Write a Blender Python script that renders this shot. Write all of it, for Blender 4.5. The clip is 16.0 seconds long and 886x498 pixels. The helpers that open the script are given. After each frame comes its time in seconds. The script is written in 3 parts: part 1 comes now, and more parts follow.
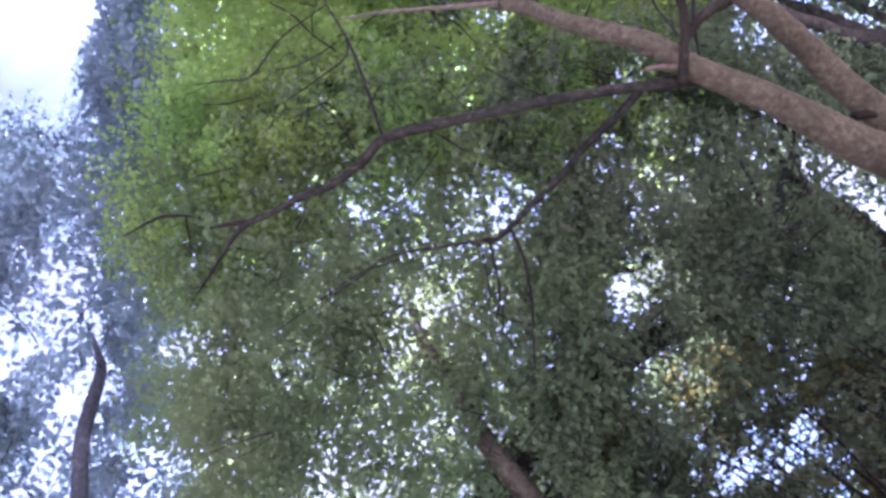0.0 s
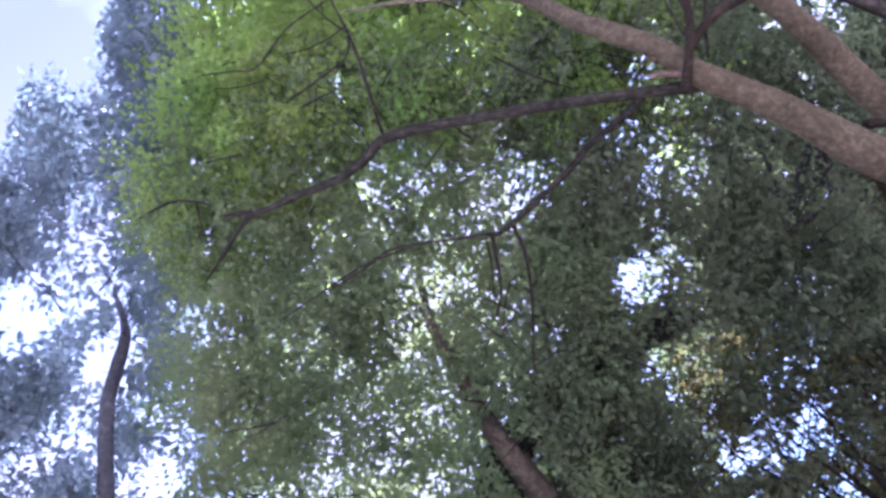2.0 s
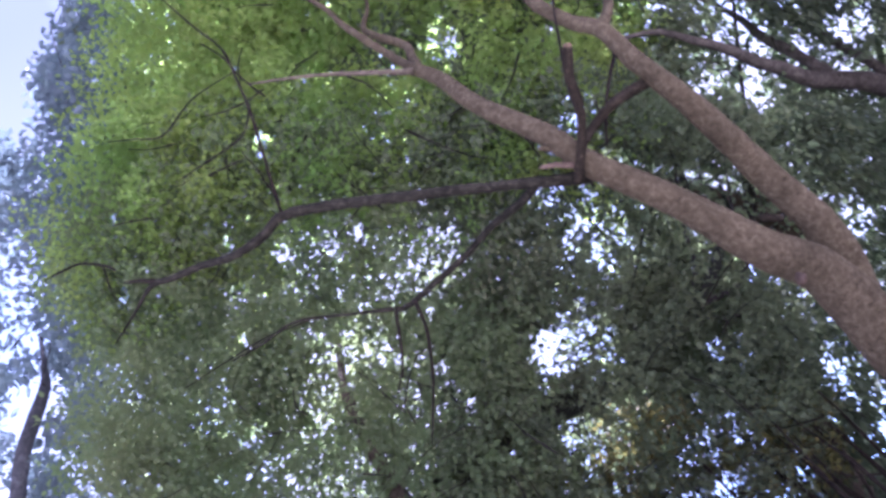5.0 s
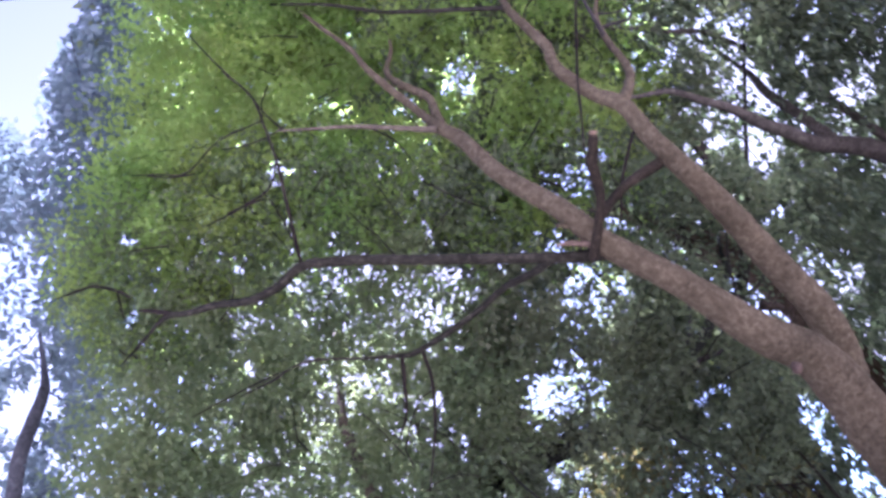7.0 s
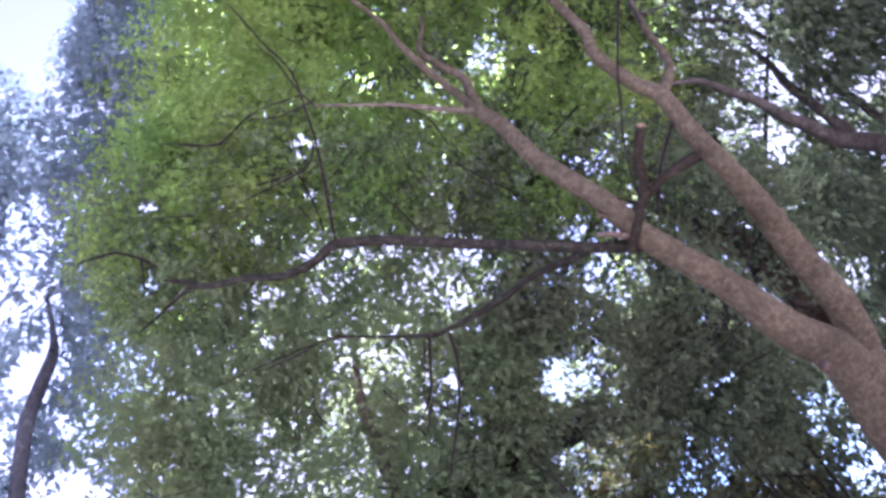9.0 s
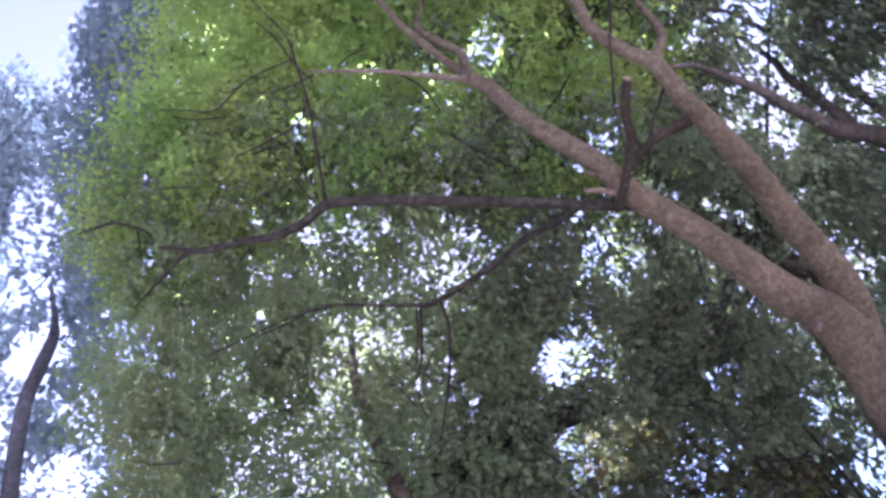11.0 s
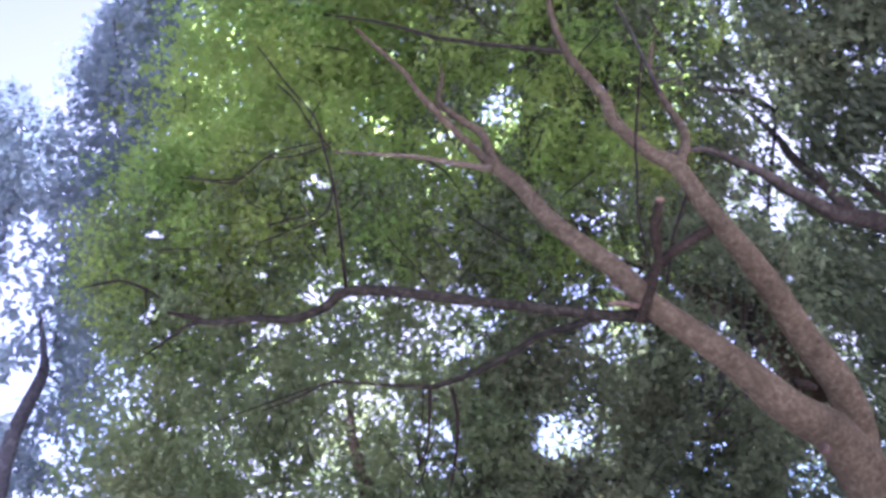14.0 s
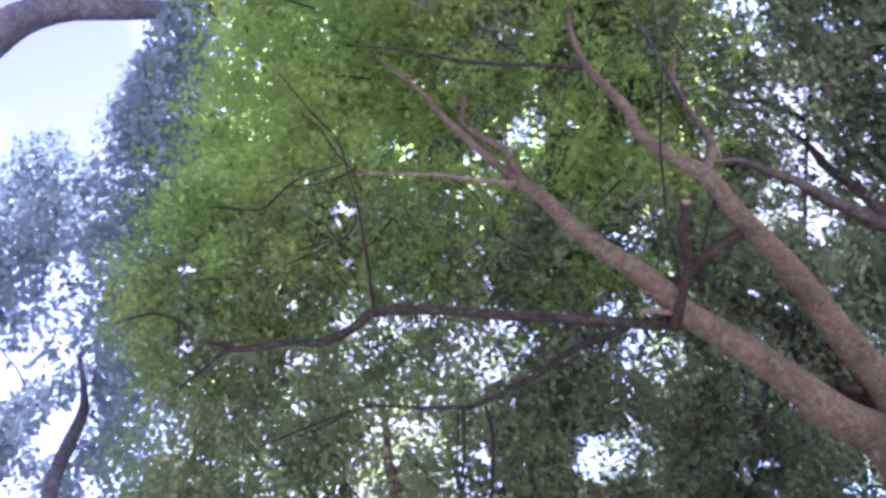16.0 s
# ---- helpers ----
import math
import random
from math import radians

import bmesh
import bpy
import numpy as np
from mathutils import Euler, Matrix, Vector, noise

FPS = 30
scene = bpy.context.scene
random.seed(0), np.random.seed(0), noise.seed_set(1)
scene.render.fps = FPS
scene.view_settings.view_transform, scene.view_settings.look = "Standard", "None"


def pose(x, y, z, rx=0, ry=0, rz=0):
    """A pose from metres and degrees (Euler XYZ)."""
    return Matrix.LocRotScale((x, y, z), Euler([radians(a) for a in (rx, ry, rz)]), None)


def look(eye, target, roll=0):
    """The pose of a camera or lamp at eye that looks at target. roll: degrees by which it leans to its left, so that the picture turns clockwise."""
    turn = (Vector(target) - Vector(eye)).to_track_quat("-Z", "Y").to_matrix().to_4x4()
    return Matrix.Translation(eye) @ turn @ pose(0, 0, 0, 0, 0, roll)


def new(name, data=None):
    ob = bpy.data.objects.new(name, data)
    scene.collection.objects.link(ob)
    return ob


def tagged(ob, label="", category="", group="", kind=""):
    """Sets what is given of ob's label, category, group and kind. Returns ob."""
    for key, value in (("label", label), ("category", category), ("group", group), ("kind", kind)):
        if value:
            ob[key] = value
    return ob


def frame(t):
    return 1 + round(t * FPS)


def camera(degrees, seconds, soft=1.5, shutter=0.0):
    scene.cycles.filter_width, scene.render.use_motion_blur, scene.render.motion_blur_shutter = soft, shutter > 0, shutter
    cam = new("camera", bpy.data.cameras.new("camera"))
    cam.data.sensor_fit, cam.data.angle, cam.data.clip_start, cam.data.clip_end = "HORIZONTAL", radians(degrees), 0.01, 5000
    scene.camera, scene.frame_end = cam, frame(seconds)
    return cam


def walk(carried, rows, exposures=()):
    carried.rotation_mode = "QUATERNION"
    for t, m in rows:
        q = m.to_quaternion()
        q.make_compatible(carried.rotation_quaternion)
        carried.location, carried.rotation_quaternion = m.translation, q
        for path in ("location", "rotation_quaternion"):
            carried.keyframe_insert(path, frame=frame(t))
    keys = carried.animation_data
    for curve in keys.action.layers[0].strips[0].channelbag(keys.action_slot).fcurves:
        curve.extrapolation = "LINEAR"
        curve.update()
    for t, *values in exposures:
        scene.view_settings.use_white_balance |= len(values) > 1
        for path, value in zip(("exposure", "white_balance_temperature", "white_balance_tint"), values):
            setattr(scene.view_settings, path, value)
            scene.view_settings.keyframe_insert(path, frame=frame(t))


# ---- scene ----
cam = camera(54.0, 16.0, soft=3.3)
PATH = [
    (0, (-1.169, 0.386, 1.362), (-1.003, 1.875, 2.687), -52.52),
    (0.5, (-0.981, 0.429, 1.242), (-0.932, 1.899, 2.598), -49.25),
    (1, (-0.864, 0.427, 1.279), (-0.889, 1.920, 2.609), -48.38),
    (1.5, (-0.820, 0.397, 1.327), (-0.850, 1.889, 2.658), -47.10),
    (2, (-0.719, 0.293, 1.399), (-0.758, 1.814, 2.697), -46.40),
    (2.5, (-0.595, 0.286, 1.419), (-0.662, 1.794, 2.730), -45.51),
    (3, (-0.446, 0.366, 1.350), (-0.505, 1.879, 2.657), -44.94),
    (3.5, (-0.264, 0.414, 1.283), (-0.335, 1.918, 2.600), -44.86),
    (4, (-0.180, 0.421, 1.314), (-0.213, 1.934, 2.622), -46.58),
    (4.2, (-0.219, 0.436, 1.329), (-0.198, 1.950, 2.636), -48.38),
    (6.3, (0.012, 0.172, 1.441), (-0.045, 1.723, 2.703), -41.14),
    (6.5, (0.023, 0.133, 1.492), (-0.020, 1.690, 2.747), -41.35),
    (7, (0.003, 0.000, 1.600), (0.001, 1.569, 2.840), -41.90),
    (7.5, (-0.013, -0.040, 1.645), (-0.022, 1.538, 2.875), -40.73),
    (8, (-0.040, -0.108, 1.748), (-0.051, 1.505, 2.930), -40.28),
    (8.5, (-0.081, -0.146, 1.827), (-0.115, 1.480, 2.993), -39.78),
    (9, (-0.163, -0.148, 1.799), (-0.176, 1.475, 2.968), -39.23),
    (9.2, (-0.186, -0.132, 1.775), (-0.200, 1.488, 2.948), -39.91),
    (11.3, (-0.319, 0.184, 1.439), (-0.305, 1.735, 2.701), -38.42),
    (11.5, (-0.323, 0.227, 1.433), (-0.313, 1.777, 2.698), -37.40),
    (12, (-0.288, 0.162, 1.498), (-0.261, 1.740, 2.728), -37.20),
    (12.5, (-0.269, 0.101, 1.575), (-0.242, 1.679, 2.803), -36.62),
    (13, (-0.256, 0.023, 1.675), (-0.237, 1.620, 2.880), -36.04),
    (13.5, (-0.210, -0.078, 1.788), (-0.177, 1.512, 3.001), -35.45),
    (14, (-0.205, -0.281, 1.951), (-0.144, 1.326, 3.140), -36.67),
    (14.5, (-0.210, -0.276, 1.922), (-0.173, 1.278, 3.180), -36.57),
    (15, (-0.240, -0.286, 1.954), (-0.185, 1.274, 3.204), -37.25),
    (15.5, (-0.276, -0.209, 1.870), (-0.200, 1.299, 3.182), -39.30),
    (16, (-0.227, -0.164, 1.843), (-0.182, 1.358, 3.140), -38.76),
]
walk(cam, [(t, look(eye, target, roll)) for t, eye, target, roll in PATH], [(0, 3.65, 4900, 43), (4, 3.55, 4890, 43), (7, 3.66, 4960, 43), (9, 3.68, 4970, 44), (12, 3.62, 4960, 44), (16, 3.6, 4930, 43)])

# ---- the standing spot, and bearings from it: u to the right, v downwards, both as tangents ----
SPOT = Vector((0, 0, 1.6))
TO_RIGHT = Vector((0.7446, 0.4157, -0.5223))
DOWNWARD = Vector((-0.6675, 0.4637, -0.5826))
AHEAD = Vector((0.0, 0.7824, 0.6227))


def place(u, v, d):
    return SPOT + d * (AHEAD + u * TO_RIGHT + v * DOWNWARD)


# ---- light ----
SUN_WAY = Vector((0.26, 0.20, 0.94)).normalized()
sun = new("sun", bpy.data.lights.new("sun", "SUN"))
sun.data.energy, sun.data.angle, sun.data.color = 5.0, radians(3.0), (1.0, 0.95, 0.86)
sun.matrix_world = look((0, 0, 30), Vector((0, 0, 30)) - SUN_WAY)

world = bpy.data.worlds.new("world")
scene.world = world
world.use_nodes = True
wn, wl = world.node_tree.nodes, world.node_tree.links
sky = wn.new("ShaderNodeTexSky")
sky.sky_type, sky.sun_disc = "NISHITA", False
sky.sun_elevation = math.asin(SUN_WAY.z)
sky.sun_rotation = math.atan2(SUN_WAY.x, SUN_WAY.y)
clouds = wn.new("ShaderNodeTexNoise")
clouds.inputs["Scale"].default_value, clouds.inputs["Detail"].default_value = 2.2, 6
ramp = wn.new("ShaderNodeValToRGB")
ramp.color_ramp.elements[0].position, ramp.color_ramp.elements[1].position = 0.36, 0.56
mixed = wn.new("ShaderNodeMix")
mixed.data_type = "RGBA"
haze = wn.new("ShaderNodeValToRGB")
haze.color_ramp.elements[0].position, haze.color_ramp.elements[0].color = 0.62, (2.3, 2.3, 2.36, 1)
haze.color_ramp.elements[1].position, haze.color_ramp.elements[1].color = 0.92, (1.05, 1.15, 1.36, 1)
where_sky = wn.new("ShaderNodeTexCoord")
height = wn.new("ShaderNodeSeparateXYZ")
wl.new(where_sky.outputs["Generated"], height.inputs["Vector"])
wl.new(height.outputs["Z"], haze.inputs["Fac"])
wl.new(haze.outputs["Color"], mixed.inputs["B"])
wl.new(where_sky.outputs["Generated"], clouds.inputs["Vector"])
wl.new(clouds.outputs["Fac"], ramp.inputs["Fac"])
wl.new(ramp.outputs["Color"], mixed.inputs["Factor"])
wl.new(sky.outputs["Color"], mixed.inputs["A"])
wl.new(mixed.outputs["Result"], wn["Background"].inputs["Color"])
wn["Background"].inputs["Strength"].default_value = 0.06


# ---- materials ----
def material(name):
    m = bpy.data.materials.new(name)
    m.use_nodes = True
    return m, m.node_tree.nodes, m.node_tree.links


def leaf_material(name, dark, light, through_colour, share=0.5):
    """Leaf: colour varies leaf by leaf; light also comes through it."""
    m, n, l = material(name)
    geo = n.new("ShaderNodeNewGeometry")
    tone = n.new("ShaderNodeValToRGB")
    tone.color_ramp.elements[0].color, tone.color_ramp.elements[1].color = (*dark, 1), (*light, 1)
    l.new(geo.outputs["Random Per Island"], tone.inputs["Fac"])
    patch = n.new("ShaderNodeTexNoise")
    patch.inputs["Scale"].default_value, patch.inputs["Detail"].default_value = 1.3, 3
    hue = n.new("ShaderNodeHueSaturation")
    shift = n.new("ShaderNodeMapRange")
    shift.inputs["To Min"].default_value, shift.inputs["To Max"].default_value = 0.86, 1.14
    clump = n.new("ShaderNodeTexNoise")
    clump.inputs["Scale"].default_value, clump.inputs["Detail"].default_value = 4.5, 2
    sprig = n.new("ShaderNodeMapRange")
    sprig.inputs["From Min"].default_value, sprig.inputs["From Max"].default_value = 0.32, 0.68
    sprig.inputs["To Min"].default_value, sprig.inputs["To Max"].default_value = 0.82, 1.18
    turn = n.new("ShaderNodeMapRange")
    turn.inputs["From Min"].default_value, turn.inputs["From Max"].default_value = 0.3, 0.7
    turn.inputs["To Min"].default_value, turn.inputs["To Max"].default_value = 0.522, 0.482
    tones = n.new("ShaderNodeMath")
    tones.operation = "MULTIPLY"
    where = n.new("ShaderNodeTexCoord")
    l.new(where.outputs["Object"], patch.inputs["Vector"])
    l.new(where.outputs["Object"], clump.inputs["Vector"])
    l.new(patch.outputs["Fac"], shift.inputs["Value"])
    l.new(clump.outputs["Fac"], sprig.inputs["Value"])
    l.new(patch.outputs["Fac"], turn.inputs["Value"])
    l.new(shift.outputs["Result"], tones.inputs[0])
    l.new(sprig.outputs["Result"], tones.inputs[1])
    l.new(tones.outputs["Value"], hue.inputs["Value"])
    l.new(turn.outputs["Result"], hue.inputs["Hue"])
    l.new(tone.outputs["Color"], hue.inputs["Color"])
    skin = n["Principled BSDF"]
    skin.inputs["Roughness"].default_value = 0.6
    skin.inputs["Specular IOR Level"].default_value = 0.15
    l.new(hue.outputs["Color"], skin.inputs["Base Color"])
    trans = n.new("ShaderNodeBsdfTranslucent")
    tint = n.new("ShaderNodeMix")
    tint.data_type, tint.blend_type = "RGBA", "MIX"
    tint.inputs["Factor"].default_value = 0.75
    tint.inputs["B"].default_value = (*through_colour, 1)
    l.new(hue.outputs["Color"], tint.inputs["A"])
    glow = n.new("ShaderNodeHueSaturation")
    l.new(tint.outputs["Result"], glow.inputs["Color"])
    l.new(tones.outputs["Value"], glow.inputs["Value"])
    l.new(turn.outputs["Result"], glow.inputs["Hue"])
    l.new(glow.outputs["Color"], trans.inputs["Color"])
    both = n.new("ShaderNodeMixShader")
    both.inputs["Fac"].default_value = share
    l.new(skin.outputs["BSDF"], both.inputs[1])
    l.new(trans.outputs["BSDF"], both.inputs[2])
    l.new(both.outputs["Shader"], n["Material Output"].inputs["Surface"])
    return m


def bark_material(name, dark, mid, light, scale=9.0, relief=0.5):
    """Bark: fine broken grain, broad paler and darker patches, and scattered small scars."""
    m, n, l = material(name)
    co = n.new("ShaderNodeTexCoord")
    grain = n.new("ShaderNodeTexNoise")
    grain.inputs["Scale"].default_value, grain.inputs["Detail"].default_value = scale * 2.6, 9
    grain.inputs["Roughness"].default_value, grain.inputs["Distortion"].default_value = 0.62, 0.7
    tone = n.new("ShaderNodeValToRGB")
    e = tone.color_ramp.elements
    e[0].position, e[0].color = 0.3, (*dark, 1)
    e[1].position, e[1].color = 0.7, (*light, 1)
    e.new(0.5).color = (*mid, 1)
    patch = n.new("ShaderNodeTexNoise")
    patch.inputs["Scale"].default_value, patch.inputs["Detail"].default_value = scale * 0.32, 4
    broad = n.new("ShaderNodeMapRange")
    broad.inputs["From Min"].default_value, broad.inputs["From Max"].default_value = 0.3, 0.7
    broad.inputs["To Min"].default_value, broad.inputs["To Max"].default_value = 0.76, 1.2
    scars = n.new("ShaderNodeTexVoronoi")
    scars.inputs["Scale"].default_value, scars.inputs["Randomness"].default_value = scale * 2.4, 1.0
    warp = n.new("ShaderNodeVectorMath")
    warp.operation = "MULTIPLY_ADD"
    warp.inputs[1].default_value = (0.06, 0.06, 0.06)
    dots = n.new("ShaderNodeMapRange")
    dots.inputs["From Min"].default_value, dots.inputs["From Max"].default_value = 0.08, 0.22
    dots.inputs["To Min"].default_value = 0.6
    both = n.new("ShaderNodeMath")
    both.operation = "MULTIPLY"
    mul = n.new("ShaderNodeMix")
    mul.data_type, mul.blend_type = "RGBA", "MULTIPLY"
    mul.inputs["Factor"].default_value = 1.0
    add = n.new("ShaderNodeMath")
    bump = n.new("ShaderNodeBump")
    bump.inputs["Strength"].default_value, bump.inputs["Distance"].default_value = relief, 0.02
    for node in (grain, patch):
        l.new(co.outputs["Object"], node.inputs["Vector"])
    l.new(grain.outputs["Color"], warp.inputs[0])
    l.new(co.outputs["Object"], warp.inputs[2])
    l.new(warp.outputs["Vector"], scars.inputs["Vector"])
    l.new(grain.outputs["Fac"], tone.inputs["Fac"])
    l.new(patch.outputs["Fac"], broad.inputs["Value"])
    l.new(scars.outputs["Distance"], dots.inputs["Value"])
    l.new(dots.outputs["Result"], both.inputs[0])
    l.new(broad.outputs["Result"], both.inputs[1])
    l.new(tone.outputs["Color"], mul.inputs["A"])
    l.new(both.outputs["Value"], mul.inputs["B"])
    l.new(grain.outputs["Fac"], add.inputs[0])
    l.new(dots.outputs["Result"], add.inputs[1])
    l.new(add.outputs["Value"], bump.inputs["Height"])
    skin = n["Principled BSDF"]
    l.new(mul.outputs["Result"], skin.inputs["Base Color"])
    l.new(bump.outputs["Normal"], skin.inputs["Normal"])
    skin.inputs["Roughness"].default_value = 0.9
    skin.inputs["Specular IOR Level"].default_value = 0.06
    return m


def ground_material():
    m, n, l = material("bounce_soil")
    co = n.new("ShaderNodeTexCoord")
    a = n.new("ShaderNodeTexNoise")
    a.inputs["Scale"].default_value, a.inputs["Detail"].default_value = 0.6, 8
    tone = n.new("ShaderNodeValToRGB")
    e = tone.color_ramp.elements
    # Out of view; these pale tones are added to throw sunlight up under the leaves.
    e[0].position, e[0].color = 0.35, (0.24, 0.215, 0.175, 1)
    e[1].position, e[1].color = 0.65, (0.42, 0.39, 0.34, 1)
    fine = n.new("ShaderNodeTexVoronoi")
    fine.inputs["Scale"].default_value = 22
    bump = n.new("ShaderNodeBump")
    bump.inputs["Strength"].default_value, bump.inputs["Distance"].default_value = 0.6, 0.03
    l.new(co.outputs["Object"], a.inputs["Vector"])
    l.new(co.outputs["Object"], fine.inputs["Vector"])
    l.new(a.outputs["Fac"], tone.inputs["Fac"])
    l.new(fine.outputs["Distance"], bump.inputs["Height"])
    l.new(tone.outputs["Color"], n["Principled BSDF"].inputs["Base Color"])
    l.new(bump.outputs["Normal"], n["Principled BSDF"].inputs["Normal"])
    n["Principled BSDF"].inputs["Roughness"].default_value = 0.95
    return m


LEAF_NEAR = leaf_material("leaf_bright", (0.115, 0.16, 0.046), (0.145, 0.195, 0.056), (0.36, 0.49, 0.1), 0.68)
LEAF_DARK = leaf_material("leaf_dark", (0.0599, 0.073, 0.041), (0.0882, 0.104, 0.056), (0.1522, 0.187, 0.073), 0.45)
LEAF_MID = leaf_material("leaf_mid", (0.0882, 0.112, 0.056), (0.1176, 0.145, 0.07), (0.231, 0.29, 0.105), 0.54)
# Haze and flare over the left trees, put into the leaf colour as blue-grey.
LEAF_HAZED = leaf_material("leaf_hazed", (0.077, 0.103, 0.118), (0.107, 0.136, 0.154), (0.115, 0.15, 0.158), 0.32)
# Darker copy of LEAF_DARK: the gloom of the right-hand woods is in the colour.
LEAF_SHADED = leaf_material("leaf_shaded", (0.0378, 0.048, 0.029), (0.0588, 0.071, 0.04), (0.105, 0.134, 0.055), 0.42)
LEAF_GOLD = leaf_material("leaf_yellowing", (0.05, 0.064, 0.028), (0.15, 0.125, 0.036), (0.2, 0.18, 0.05), 0.45)
BARK_MAIN = bark_material("bark_main", (0.034, 0.0255, 0.0155), (0.060, 0.0470, 0.029), (0.1, 0.0805, 0.052), 13, 0.9)
# Branches seen against bright leaves: their backlit darkness is put into this bark colour.
BARK_BACKLIT = bark_material("bark_backlit", (0.007, 0.0063, 0.0046), (0.016, 0.0142, 0.0104), (0.043, 0.0385, 0.0285), 12)
BARK_DARK = bark_material("bark_dark", (0.016, 0.014, 0.013), (0.03, 0.026, 0.024), (0.055, 0.047, 0.042), 7)
BARK_RED = bark_material("bark_red", (0.038, 0.031, 0.022), (0.07, 0.057, 0.041), (0.118, 0.098, 0.072), 10)
BARK_RIGHT = bark_material("bark_right", (0.03, 0.026, 0.022), (0.055, 0.047, 0.04), (0.1, 0.086, 0.072), 9)
# The heavy limb hangs in shadow; that shadow is painted into its greenish near-black.
BARK_SHADOWED = bark_material("bark_shadowed", (0.009, 0.0095, 0.0075), (0.016, 0.017, 0.013), (0.03, 0.031, 0.024), 8)
# The bluish cast of the same flare is mixed into this bark.
BARK_SLIM = bark_material("bark_slim", (0.026, 0.026, 0.03), (0.044, 0.044, 0.05), (0.075, 0.075, 0.083), 9)
BARK_UMBER = bark_material("bark_umber", (0.036, 0.025, 0.018), (0.066, 0.046, 0.034), (0.11, 0.08, 0.06), 8)
# Near-black, so the colour itself holds the twigs' backlit silhouette.
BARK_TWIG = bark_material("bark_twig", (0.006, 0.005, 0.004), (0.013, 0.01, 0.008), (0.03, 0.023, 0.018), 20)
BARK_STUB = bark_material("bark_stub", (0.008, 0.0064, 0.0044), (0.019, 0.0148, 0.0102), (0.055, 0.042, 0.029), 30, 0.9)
CUT_WOOD = bark_material("cut_wood", (0.1, 0.068, 0.042), (0.16, 0.11, 0.07), (0.24, 0.17, 0.11), 40)


# ---- tools ----
def mesh_object(name, verts, faces, mat, parent=None, label="", smooth=True):
    me = bpy.data.meshes.new(name)
    me.from_pydata(verts, [], faces)
    me.materials.append(mat)
    if smooth:
        me.shade_smooth()
    ob = new(name, me)
    ob.parent = parent
    return tagged(ob, label)


def thing(name, at, label, category, group=""):
    ob = new(name)
    ob.location = at
    ob.empty_display_size = 0.2
    bpy.context.view_layer.update()
    return tagged(ob, label, category, group)


def smooth_line(points, step):
    """Points (x, y, z, radius) resampled along a rounded line."""
    p = np.array(points, float)
    p = np.vstack([2 * p[0] - p[1], p, 2 * p[-1] - p[-2]])
    out = []
    for a, b, c, d in zip(p, p[1:], p[2:], p[3:]):
        k = max(2, int(np.linalg.norm(c[:3] - b[:3]) / step))
        for s in np.linspace(0, 1, k, endpoint=False):
            out.append(0.5 * (2 * b + (c - a) * s + (2 * a - 5 * b + 4 * c - d) * s * s + (3 * b - a - 3 * c + d) * s**3))
    out.append(p[-2])
    out = np.array(out)
    out[:, 3] = np.maximum(out[:, 3], 0.002)
    return out


BARE = []


def tube(name, points, mat, parent, label="", sides=12, rough=0.06, wander=0.0, seed=1, step=None, bare=0.0):
    """A tapered, slightly lumpy limb along a line of (x, y, z, radius). bare: how free of leaves its near side is, 0 to 1."""
    mean = float(np.mean([q[3] for q in points]))
    line = smooth_line(points, step or max(0.02, mean * 0.6))
    if bare:
        BARE.append((smooth_line(points, 0.12), bare))
    origin = parent.matrix_world.translation if parent else Vector()
    verts, faces = [], []
    side = None
    for i, (x, y, z, r) in enumerate(line):
        c = Vector((x, y, z))
        ahead = Vector(line[min(i + 1, len(line) - 1)][:3]) - Vector(line[max(i - 1, 0)][:3])
        ahead.normalize()
        if side is None:
            side = ahead.orthogonal().normalized()
        side = (side - ahead * side.dot(ahead)).normalized()
        other = ahead.cross(side)
        if wander:
            c += wander * mean * (noise.noise_vector(c * 2.5 + Vector((seed, 0, 0))))
        for k in range(sides):
            a = 2 * math.pi * k / sides
            way = math.cos(a) * side + math.sin(a) * other
            lump = noise.noise(c * (0.45 / max(mean, 0.02)) + way * 0.9 + Vector((0, seed * 3.1, 0)))
            fine = noise.noise(c * (2.0 / max(mean, 0.02)) + way * 2.2)
            verts.append(c + way * r * (1 + rough * 1.6 * lump + rough * 0.7 * fine) - origin)
    n = len(line)
    for i in range(n - 1):
        for k in range(sides):
            a, b = i * sides + k, i * sides + (k + 1) % sides
            faces.append((a, b, b + sides, a + sides))
    for i, flip in ((0, True), (n - 1, False)):
        ring = [i * sides + k for k in range(sides)]
        faces.append(tuple(reversed(ring)) if flip else tuple(ring))
    return mesh_object(name, [tuple(v) for v in verts], faces, mat, parent, label)


RNG = np.random.default_rng(7)


def leaf_arrays(centres, ways, normals, lengths, widths, fold=0.16, droop=0.12):
    """Vertices and quads of many folded, pointed leaves: base, tip and two points on each side."""
    side = np.cross(normals, ways)
    side /= np.linalg.norm(side, axis=1)[:, None] + 1e-9
    normals = np.cross(ways, side)
    L, W = lengths[:, None], widths[:, None]
    base = centres
    mid = centres + ways * L * 0.55 - normals * L * 0.02
    tip = centres + ways * L - normals * L * droop
    lift = normals * W * fold
    v = np.stack([
        base,
        centres + ways * L * 0.3 + side * W * 0.5 + lift,
        centres + ways * L * 0.68 + side * W * 0.36 + lift * 0.7 - normals * L * droop * 0.4,
        tip,
        centres + ways * L * 0.68 - side * W * 0.36 + lift * 0.7 - normals * L * droop * 0.4,
        centres + ways * L * 0.3 - side * W * 0.5 + lift,
    ], 1).reshape(-1, 3)
    n = len(centres)
